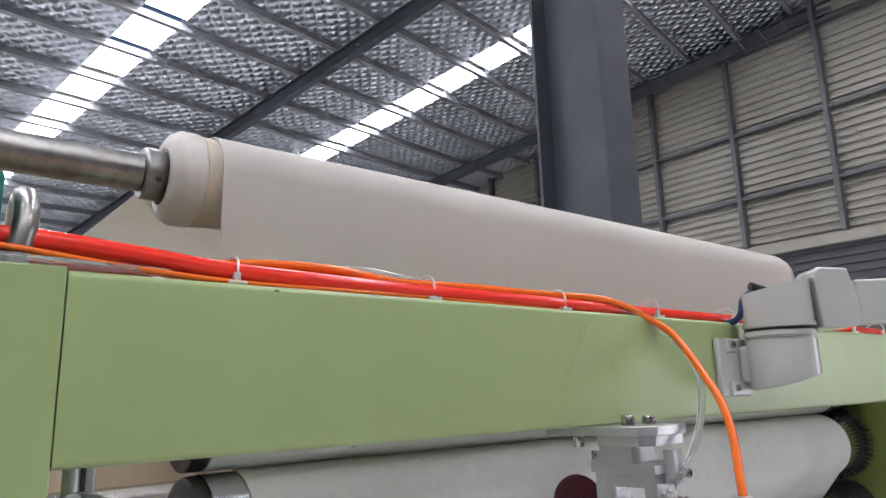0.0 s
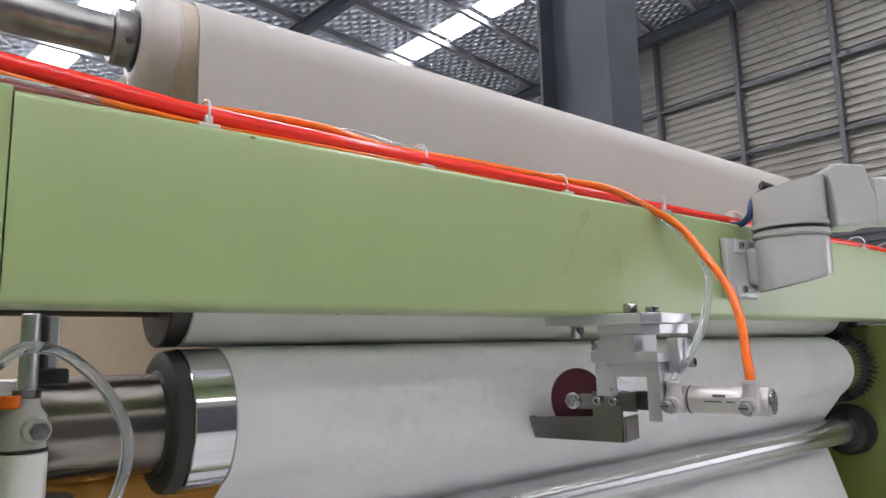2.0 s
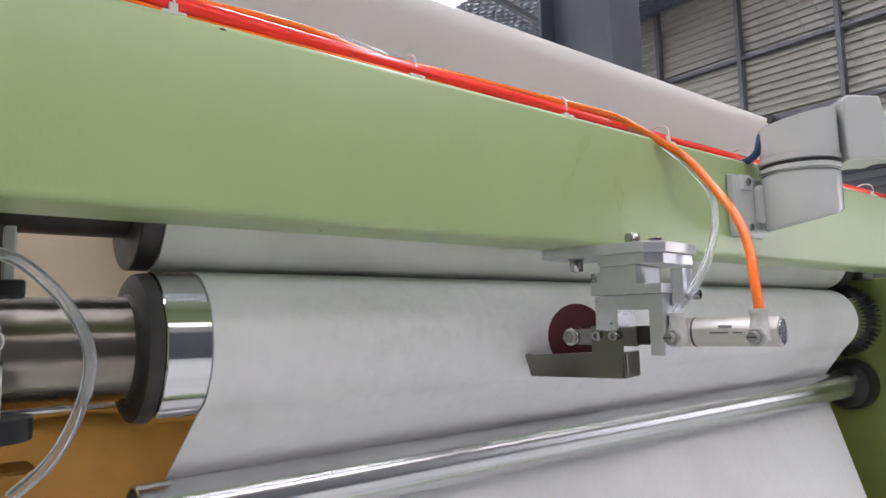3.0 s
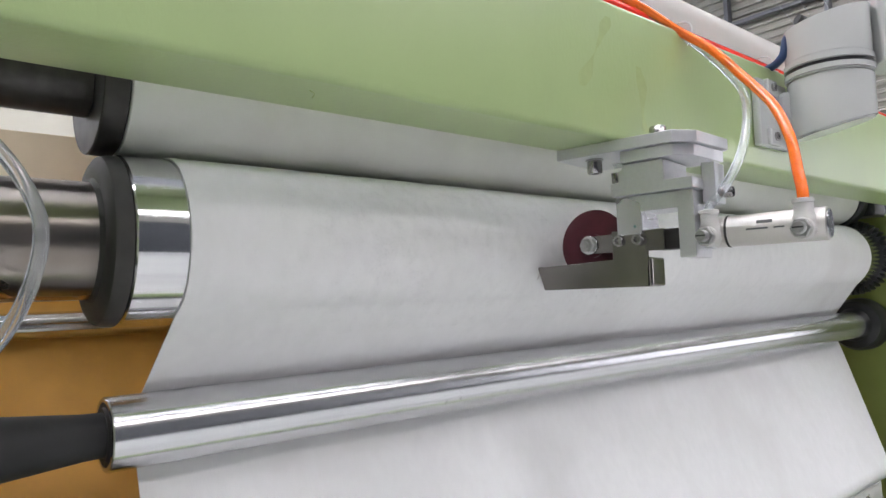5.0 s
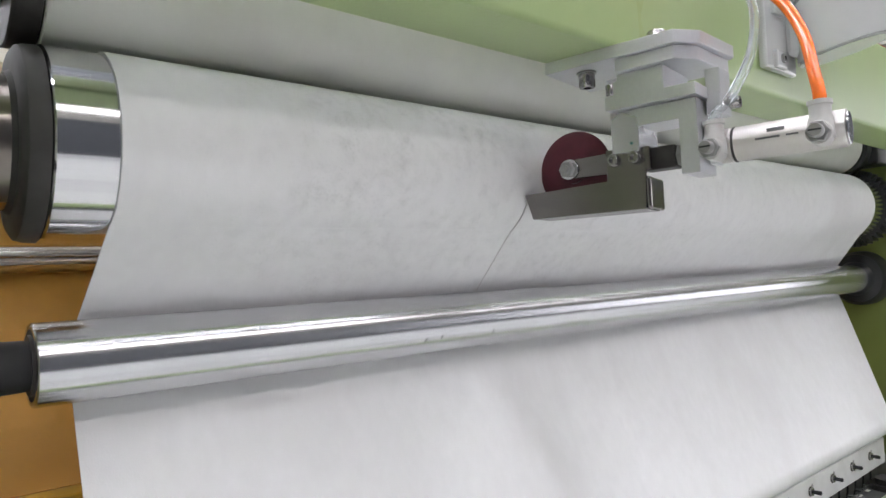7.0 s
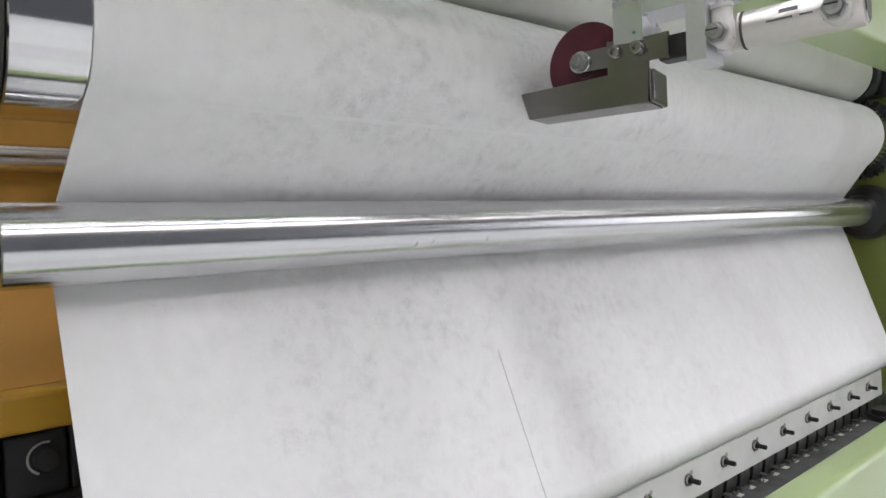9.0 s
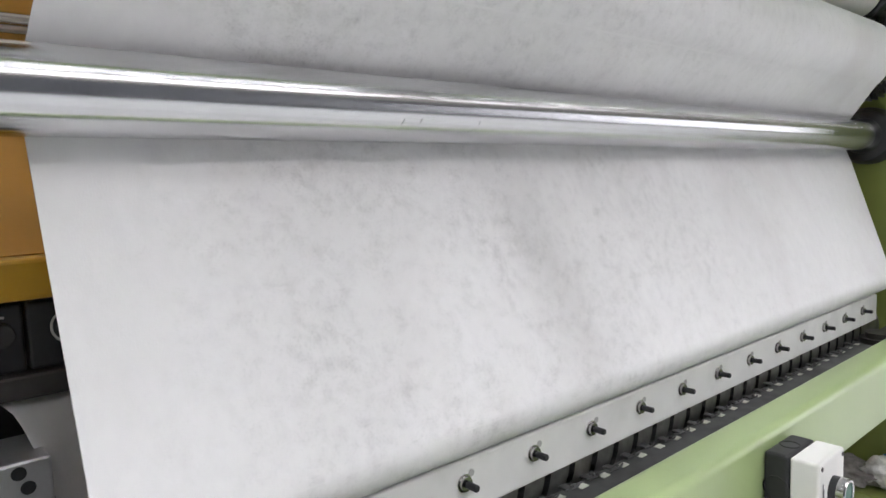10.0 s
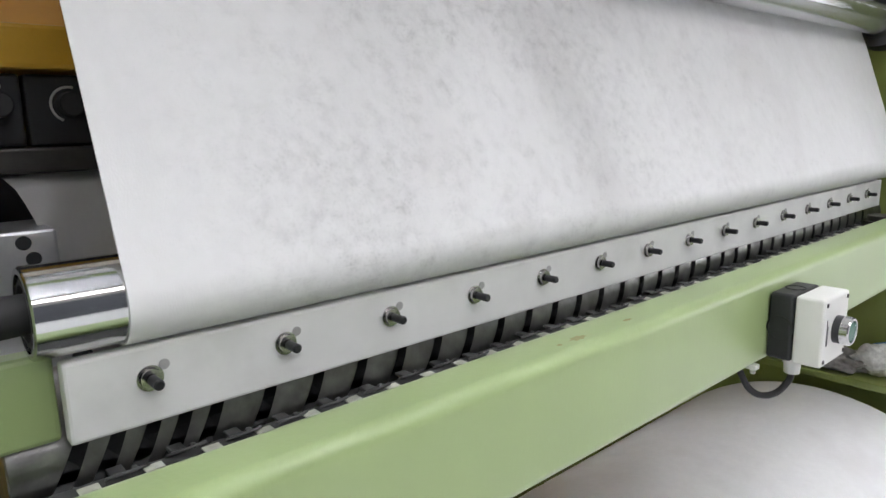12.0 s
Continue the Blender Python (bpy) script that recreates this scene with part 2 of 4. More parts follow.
def spline(points, steps=10):
    """Catmull-Rom through the points."""
    ps = [Vector(p) for p in points]
    ps = [2 * ps[0] - ps[1], *ps, 2 * ps[-1] - ps[-2]]
    out = []
    for i in range(1, len(ps) - 2):
        a, b, c, d = ps[i - 1:i + 3]
        for k in range(steps):
            s = k / steps
            out.append(0.5 * (2 * b + (c - a) * s + (2 * a - 5 * b + 4 * c - d) * s * s + (3 * b - a - 3 * c + d) * s ** 3))
    out.append(ps[-2])
    return out


def sweep(points, r, n=12, steps=10, bm=None, curved=True):
    out = bm or bmesh.new()
    pts = spline(points, steps) if curved else [Vector(p) for p in points]
    side = None
    rings = []
    for i, p in enumerate(pts):
        d = (pts[min(i + 1, len(pts) - 1)] - pts[max(i - 1, 0)]).normalized()
        if side is None:
            side = d.orthogonal().normalized()
        side = (side - d * side.dot(d)).normalized()
        up = d.cross(side)
        rings.append([out.verts.new(p + r * (math.cos(2 * math.pi * k / n) * side + math.sin(2 * math.pi * k / n) * up)) for k in range(n)])
    for a, b in zip(rings, rings[1:]):
        for k in range(n):
            out.faces.new((a[k], a[(k + 1) % n], b[(k + 1) % n], b[k])).smooth = True
    out.faces.new(rings[0][::-1])
    out.faces.new(rings[-1])
    return out


def prism(outline, axis, a0, a1, bevel=0.0, bm=None):
    """Extrude an outline, given in the two other axes in their order, from a0 to a1."""
    out = bm or bmesh.new()
    t = bmesh.new()

    def at(u, v, a):
        return {"x": (a, u, v), "y": (u, a, v), "z": (u, v, a)}[axis]
    lo = [t.verts.new(at(u, v, a0)) for u, v in outline]
    hi = [t.verts.new(at(u, v, a1)) for u, v in outline]
    t.faces.new(lo)
    t.faces.new(hi)
    for i in range(len(lo)):
        j = (i + 1) % len(lo)
        t.faces.new((lo[i], lo[j], hi[j], hi[i]))
    bmesh.ops.recalc_face_normals(t, faces=t.faces)
    if bevel:
        bmesh.ops.bevel(t, geom=list(t.edges), offset=bevel, segments=2, affect="EDGES", profile=0.5)
        smooth(t, 12)
    join(out, t)
    return out


def hexagon(r, a0, a1, axis, at, bm=None):
    return lathe([(a0, 0), (a0, r * 0.93), (a0 + 0.0006, r), (a1 - 0.0006, r), (a1, r * 0.93), (a1, 0)], axis, at, 6, bm)


def socket_bolt(name, at, axis, length, r, parent, hole=1):
    """A socket-head cap screw: knurled head with a recessed hexagon; its head points along the axis if hole is 1, else against it."""
    s = hole
    h = length
    bm = lathe([(0, 0), (0, r * 0.92), (s * 0.06 * h, r), (s * 0.9 * h, r), (s * h, r * 0.9), (s * h, r * 0.52), (s * 0.5 * h, r * 0.5), (s * 0.5 * h, 0)], axis, at, 24)
    return part(name, bm, BOLT, parent)


def web(path, x0, x1, thickness=0.0012):
    """A sheet that runs across the machine along a path in y and z."""
    bm = bmesh.new()
    rows = []
    for i, (y, z) in enumerate(path):
        a, b = path[max(i - 1, 0)], path[min(i + 1, len(path) - 1)]
        d = Vector((b[0] - a[0], b[1] - a[1])).normalized()
        n = Vector((-d[1], d[0])) * thickness / 2
        rows.append([bm.verts.new((x, y + s * n[0], z + s * n[1])) for s in (1, -1) for x in (x0(z) if callable(x0) else x0, x1(z) if callable(x1) else x1)])
    for a, b in zip(rows, rows[1:]):
        for i, j in ((0, 1), (3, 2), (2, 0), (1, 3)):
            bm.faces.new((a[i], a[j], b[j], b[i]))
    bm.faces.new([rows[0][i] for i in (0, 2, 3, 1)])
    bm.faces.new([rows[-1][i] for i in (0, 1, 3, 2)])
    bmesh.ops.recalc_face_normals(bm, faces=bm.faces)
    smooth(bm, 30)
    return bm


def arc(y, z, r, a0, a1, n=16):
    return [(y + r * math.cos(radians(a0 + (a1 - a0) * i / n)), z + r * math.sin(radians(a0 + (a1 - a0) * i / n))) for i in range(n + 1)]


# ---- the hall ----
EYE0 = Vector((0.034, -0.023, 1.778))
HALL_X = 15.3                       # the sheeted wall that the camera faces
ROOF_U = Vector((0.212, -0.968, 0.134)).normalized()      # up the rafters
ROOF_N = Vector((-0.07, 0.12, 1.0)).normalized()
ROOF_N = (ROOF_N - ROOF_U * ROOF_N.dot(ROOF_U)).normalized()
ROOF_V = ROOF_U.cross(ROOF_N) * -1                        # along the purlins, away from the wall of the camera
if ROOF_V.x < 0:
    ROOF_V = -ROOF_V
ROOF_Z = ROOF_V.cross(-ROOF_U)
ROOF = Matrix.Translation(EYE0 + Vector((0, 0, 8.0))) @ Matrix((ROOF_V, -ROOF_U, ROOF_Z)).transposed().to_4x4()


def roof_uv(p):
    q = ROOF.inverted() @ Vector(p)
    return q.x, q.y


def hall():
    floor = part("floor", box(-24, 24, -24, 34, -0.2, 0.0), CONCRETE)
    tagged(floor, "grey concrete factory floor", "floor", kind="structure")
    # corrugated sheeting, with the girts and posts before it
    bm = bmesh.new()
    pitch, deep, y0, y1 = 0.178, 0.065, -14.0, 30.0
    z, rows = 4.85, []
    while z < 14.5:
        for dz, dx in ((0, 0), (0.075, 0), (0.085, -deep), (0.145, -deep)):
            rows.append([bm.verts.new((HALL_X + dx, y, z + dz)) for y in (y0, y1)])
        z += pitch
    for a, b in zip(rows, rows[1:]):
        bm.faces.new((a[0], a[1], b[1], b[0]))
    low, rows = bmesh.new(), []
    for k in range(26):
        for dz, dx in ((0, 0), (0.09, 0), (0.10, -0.05), (0.17, -0.05)):
            rows.append([low.verts.new((HALL_X + dx - 0.03, y, 0.02 + k * 0.176 + dz)) for y in (y0, y1)])
    for a, b in zip(rows, rows[1:]):
        low.faces.new((a[0], a[1], b[1], b[0]))
    tagged(part("wall_east_cladding", low, WALL_DARK), "dark ribbed sheet on the lower wall", "wall", kind="structure")
    tagged(part("wall_east", bm, WALL), "pale ribbed metal sheet wall of the hall", "wall", kind="structure")
    tagged(part("wall_east_lower", box(HALL_X - 0.02, HALL_X + 0.3, y0, y1, 0, 4.6), WALL_DARK), "dark lower wall below the sheeting", "wall", kind="structure")
    tagged(part("trim", box(HALL_X - 0.22, HALL_X + 0.05, y0, y1, 4.6, 4.84, 0.02), WALL), "pale flashing strip under the wall sheeting", "trim", kind="structure")
    for i in range(16):
        y = WALL_POST + 2.13 * (i - 7)
        tagged(part("wall_post", box(HALL_X - 0.26, HALL_X - 0.07, y - 0.048, y + 0.048, 4.85, 14.0, 0.006), IRON_GREY), "dark steel wall post", "post", "wall posts", "structure")
    for zz in (WALL_GIRT - 1.58, WALL_GIRT, WALL_GIRT + 1.98, WALL_GIRT + 3.6):
        tagged(part("wall_girt", box(HALL_X - 0.22, HALL_X - 0.06, y0, y1, zz - 0.042, zz + 0.042, 0.006), IRON_GREY), "dark steel wall girt", "girt", "wall girts", "structure")
    # added out of view, so that the rollers reflect a dark band
    tagged(part("partition_wall", box(-12, 8, -4.7, -4.5, 0, 3.7), WALL_DARK), "unseen dark wall behind the camera for the rollers to reflect", "wall", kind="structure")
    for nm, b in (("wall_south", (-24, 24, -9.6, -9.3, 0, 16)), ("wall_west", (-12.3, -12, -14, 30, 0, 16)), ("wall_north", (-24, 24, 30, 30.3, 0, 16))):
        tagged(part(nm, box(*b), WALL), "pale sheeted hall wall", "wall", kind="structure")


WALL_POST, WALL_GIRT = 7.45, 7.6


def roof():
    u1, v1 = roof_uv(EYE0 + Vector((5.19, 9.54, 4.27)) * 1.6)
    u2, v2 = roof_uv(EYE0 + Vector((1.57, 7.53, 4.22)) * 1.6)
    wide, step = 0.8, 1.2
    # three strips beyond u1 and u2 are added out of view for light
    strips = sorted([u1, u2] + [u2 - (u1 - u2) * k for k in (1, 2, 3)])
    lo, hi = -16.0, 32.0
    edges = [-22.0] + [e for s in strips for e in (s, s + wide)] + [26.0]
    bm = bmesh.new()
    for a, b in zip(edges[::2], edges[1::2]):
        box(a, b, lo, hi, 0.0, 0.1, bm=bm)
    quilted = part("ceiling", bm, QUILT)
    quilted.matrix_world = ROOF
    tagged(quilted, "silver foil insulation under the hall roof", "ceiling", kind="structure")
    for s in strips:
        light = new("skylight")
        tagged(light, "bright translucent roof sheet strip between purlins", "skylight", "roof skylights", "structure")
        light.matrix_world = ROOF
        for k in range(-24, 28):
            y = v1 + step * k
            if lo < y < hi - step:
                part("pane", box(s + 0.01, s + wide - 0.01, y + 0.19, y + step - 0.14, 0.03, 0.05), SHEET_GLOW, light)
    for k in range(-24, 28):
        y = v1 + step * k
        if lo < y < hi:
            p = part("purlin", prism([(y - 0.05, -0.15), (y + 0.05, -0.15), (y + 0.05, -0.135), (y - 0.035, -0.135), (y - 0.035, 0), (y - 0.05, 0)], "x", -22, 26), GALV)
            p.matrix_world = ROOF
            tagged(p, "cold-formed steel roof purlin", "purlin", "roof purlins", "structure")
    ru, rv = roof_uv(EYE0 + Vector((0.3204, 0.8714, 0.3715)) * 17.2)
    for k in (-2, -1, 0, 1):
        u = ru + 7.4 * k
        bm = box(u - 0.085, u + 0.085, lo, hi, -0.20, -0.18)
        box(u - 0.085, u + 0.085, lo, hi, -0.48, -0.46, bm=bm)
        box(u - 0.01, u + 0.01, lo, hi, -0.46, -0.20, bm=bm)
        p = part("rafter", bm, IRON)
        p.matrix_world = ROOF
        tagged(p, "dark painted steel roof rafter", "rafter", "roof rafters", "structure")


def column():
    bm = box(3.22, 3.52, 2.33, 2.355, 0, 12, 0.004)
    box(3.22, 3.52, 2.86, 2.885, 0, 12, 0.004, bm=bm)
    box(3.35, 3.39, 2.355, 2.86, 0, 12, bm=bm)
    tagged(part("steel_column", bm, IRON), "dark blue-grey steel H-section hall column", "column", kind="structure")


hall()
roof()
column()

# ---- the machine: frame ----
def rounded_tube(x0, x1, y0, y1, z0, z1, r, n=6):
    """A square steel tube along x with rolled corners."""
    ring = []
    for cy, cz, a0 in ((y1 - r, z1 - r, 0), (y0 + r, z1 - r, 90), (y0 + r, z0 + r, 180), (y1 - r, z0 + r, 270)):
        ring += [(cy + r * math.cos(radians(a0 + 90 * k / n)), cz + r * math.sin(radians(a0 + 90 * k / n))) for k in range(n + 1)]
    return smooth(prism(ring, "x", x0, x1), 40)


frame_thing = thing("paper_machine", "light green painted steel paper machine frame", "machine")
part("upper_beam", rounded_tube(0.1178, 1.78, 0.488, 0.556, 1.736, 1.868, 0.0055), GREEN, frame_thing)
part("left_post", box(-0.12, 0.1170, 0.4885, 0.60, 0.0, 1.870, 0.0012, 2), GREEN, frame_thing)
part("lower_beam", rounded_tube(0.05, 1.738, 0.500, 0.546, 1.083, 1.176, 0.011), GREEN, frame_thing)
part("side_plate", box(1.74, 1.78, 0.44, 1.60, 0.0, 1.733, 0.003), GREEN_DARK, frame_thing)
part("left_bracket", box(0.10, 0.286, 0.612, 0.63, 1.172, 1.222, 0.003), GREEN, frame_thing)

MAIN = (0.652, 1.6455, 0.0630)
UPPER = (0.660, 1.7635, 0.0535)
TOP = (0.712, 2.018, 0.0525)
BAR = (0.660, 1.506, 0.0270)
LOW = (0.610, 1.2460, 0.0248)
PX0, PX1 = 0.303, 1.60


def rollers():
    y, z, r = MAIN
    main = thing("main_roller", "large steel roller wrapped in white paper", "roller")
    part("drum", lathe([(0.267, 0.044), (0.267, r - 0.002), (0.269, r), (1.655, r), (1.657, r - 0.002), (1.657, 0)], "x", (0, y, z), 96), CHROME, main, "polished steel drum")
    part("recess", lathe([(0.2666, r - 0.0025), (0.2662, r - 0.004), (0.2662, 0.046), (0.272, 0.044), (0.272, 0.0)], "x", (0, y, z), 64), DARK_STEEL, main)
    # added disc, widened leftwards to fit the drum end to the camera's view
    part("end_disc", lathe([(0.2669, r - 0.0008), (0.2600, r - 0.0012), (0.2560, r - 0.0026), (0.2538, r - 0.0062), (0.2530, 0.0500), (0.2530, 0.0450), (0.2500, 0.0425)], "x", (0, y, z), 96), END_FACE, main, "dark end disc over the drum face")
    part("shaft", rod(-0.12, 0.272, 0.0422, "x", (0, y, z), 64), SHAFT, main, "brown-stained turned steel shaft")
    teeth = [(y + q * math.cos(2 * math.pi * (i + d) / 44), z + q * math.sin(2 * math.pi * (i + d) / 44))
             for i in range(44) for q, d in ((0.067, 0.0), (0.077, 0.22), (0.077, 0.5), (0.067, 0.72))]
    gear = prism(teeth, "x", 1.66, 1.69)
    part("gear", gear, BLACK, main, "black toothed gear")
    y, z, r = UPPER
    up = thing("nip_roller", "white rubber covered nip roller above the main roller", "roller")
    part("cover", rod(0.271, 1.62, r, "x", (0, y, z), 80), RUBBER_WHITE, up)
    part("end_disc", rod(0.253, 0.2705, r - 0.0004, "x", (0, y, z), 64), DARK_STEEL, up)
    part("shaft", rod(0.13, 0.253, 0.026, "x", (0, y, z), 40), DARK_STEEL, up)
    part("journal", rod(1.62, 1.74, 0.030, "x", (0, y, z), 40), BLACK, up)
    part("bearing_housing", box(1.675, 1.7395, 0.60, 0.73, 1.728, 1.80, 0.004), BLACK, up, "black bearing housing")
    part("gear", lathe([(1.64, 0), (1.64, 0.050), (1.645, 0.054), (1.668, 0.054), (1.668, 0)], "x", (0, y, z), 36), BLACK, up)
    y, z, r = TOP
    top = thing("guide_roller", "ivory-ended guide roller carrying the paper over the frame", "roller")
    part("core", lathe([(0.236, 0.026), (0.2345, 0.033), (0.2355, 0.040), (0.240, 0.0475), (0.247, 0.0518), (0.253, 0.0528), (0.2655, 0.0528), (0.2675, 0.0508), (0.2695, 0.0505), (1.62, 0.0505), (1.62, 0)], "x", (0, y, z), 72), IVORY, top)
    part("core_band", lathe([(0.2697, 0.0506), (0.2700, 0.0511), (0.2835, 0.0511), (0.2838, 0.0506)], "x", (0, y, z), 72), CORE, top, "yellowed paper core edge")
    part("seal_ring", lathe([(0.2362, 0.0262), (0.2335, 0.0272), (0.2335, 0.0300), (0.2350, 0.0318)], "x", (0, y, z), 56), DARK_STEEL, top)
    part("collar", lathe([(0.214, 0.020), (0.214, 0.0265), (0.216, 0.028), (0.233, 0.028), (0.236, 0.026), (0.240, 0.026), (0.240, 0.0)], "x", (0, y, z), 56), DULL, top)
    part("shaft", rod(-0.35, 0.214, 0.0205, "x", (0, y, z), 48), DULL, top, "scuffed galvanised shaft")
    part("set_screw", rod(0.0, 0.0012, 0.0035, "y", (0.226, y - 0.0262, z - 0.0115), 12), BLACK, top)
    part("journal", rod(1.62, 1.70, 0.020, "x", (0, y, z), 32), DULL, top)
    y, z, r = BAR
    bar = thing("idler_bar", "bright steel idler bar across the paper", "roller")
    part("tube", lathe([(0.264, r - 0.004), (0.264, r - 0.001)] + [(0.265 + 0.0285 * i, r) for i in range(51)] + [(1.69, 0)], "x", (0, y, z), 72), STEEL, bar)
    part("bearing", lathe([(0.2645, r - 0.004), (0.2645, r - 0.0075), (0.2625, r - 0.008), (0.2625, r - 0.0105), (0.2655, r - 0.011), (0.2655, 0)], "x", (0, y, z), 48), DARK_STEEL, bar)
    part("grip", lathe([(0.0, 0.024), (0.15, 0.024), (0.20, 0.0215), (0.25, 0.0165), (0.2648, 0.0160), (0.2648, 0)], "x", (0, y, z), 48), BLACK_RUBBER, bar, "black tapered axle cover")
    part("hub", lathe([(1.675, 0), (1.675, 0.022), (1.682, 0.030), (1.692, 0.034), (1.697, 0.048), (1.712, 0.054), (1.738, 0.055), (1.738, 0)], "x", (0, y, z), 48), BLACK, bar, "black flanged bearing hub")
    for k, (xx, ang) in enumerate(((0.566, 207), (0.584, 205), (0.650, 205))):
        aa = radians(ang)
        bm = box(-0.0004, 0.0004, -0.0002, 0.0003, -0.0022 + 0.0010 * (k > 0), 0.0022)
        bm.transform(Matrix.Translation((xx, y + r * math.cos(aa), z + r * math.sin(aa))) @ Matrix.Rotation(aa - math.pi, 4, "X") @ Matrix.Rotation(radians(20), 4, "Y"))
        part("scuff", bm, DULL, bar)
    y, z, r = LOW
    low = thing("lower_idler", "short-ended polished steel idler under the paper", "roller")
    part("tube", lathe([(0.275, r - 0.004), (0.275, r - 0.001), (0.276, r), (1.69, r), (1.69, 0)], "x", (0, y, z), 64), CHROME, low)
    part("bearing", lathe([(0.277, r - 0.004), (0.277, r - 0.007), (0.2755, r - 0.0075), (0.2755, r - 0.0095), (0.278, r - 0.010), (0.278, 0)], "x", (0, y, z), 48), DARK_STEEL, low)
    part("axle", lathe([(0.10, 0.012), (0.24, 0.012), (0.278, 0.0105), (0.278, 0)], "x", (0, y, z), 32), BLACK_RUBBER, low)


def paper():
    t = 0.0008
    ty, tz, tr = TOP
    my, mz, mr = MAIN
    by, bz, br = BAR
    ly, lz, lr = LOW
    # from behind, over the guide roller, down its front
    path = [(2.6, 2.16), (1.40, 2.096), (1.0, 2.083)] + arc(ty, tz, tr + t, 86, 180, 24) + [(ty - tr - t, 1.95), (ty - tr + 0.012, 1.83), (0.694, 1.765)]
    sheet = thing("paper_web", "white paper web threaded over the rollers", "paper web")
    part("upper_run", web(path, 0.284, 1.60), PAPER_ROLL, sheet)
    low_run = web(WEB, lambda z: PX0 - 0.012 * min(1, max(0, (1.60 - z) / 0.09)),
                                lambda z: PX1 + 0.05 * (min(1, max(0, (1.60 - z) / 0.09)) - min(1, max(0, (1.46 - z) / 0.2))))
    ends = [e for e in low_run.edges if abs(e.verts[0].co.x - e.verts[1].co.x) > 0.5]
    bmesh.ops.subdivide_edges(low_run, edges=ends, cuts=180, use_grid_fill=True)
    for v in low_run.verts:                # tension folds fading out below the idler bar
        d = bz - 0.02 - v.co.z
        if 0 < d < 0.2:
            w = min(1, d / 0.03) * max(0, 1 - d / 0.2) ** 1.3
            x = v.co.x + 0.10 * d
            fold = noise.noise((x * 26, 2.0, d * 2.5)) + 0.5 * noise.noise((x * 60, 5.0, d * 3))
            v.co.y += w * 0.0026 * max(0, 0.5 + fold) * math.exp(-((v.co.x - 0.72) / 0.42) ** 2)
    return part("lower_run", low_run, PAPER, sheet)


def tangent_path():
    """The paper's way down the front: round the main roller, behind the idler bar, over the lower idler."""
    t = 0.0012
    (my, mz, mr), (by, bz, br), (ly, lz, lr) = MAIN, BAR, LOW
    p = arc(my, mz, mr + t, 92, 238, 40)
    bent = arc(by, bz, br + t, 30, -22, 12)
    under = arc(ly, lz, lr + t, 158, 268, 24)
    pts = p + bent + under + [(ly + 0.05, lz - lr - 0.003)]
    out = []
    for (y0, z0), (y1, z1) in zip(pts, pts[1:]):
        n = max(1, int(math.hypot(y1 - y0, z1 - z0) / 0.012))
        out += [(y0 + (y1 - y0) * k / n, z0 + (z1 - z0) * k / n) for k in range(n)]
    return out + [pts[-1]]


WEB = tangent_path()
rollers()
lower_run = paper()

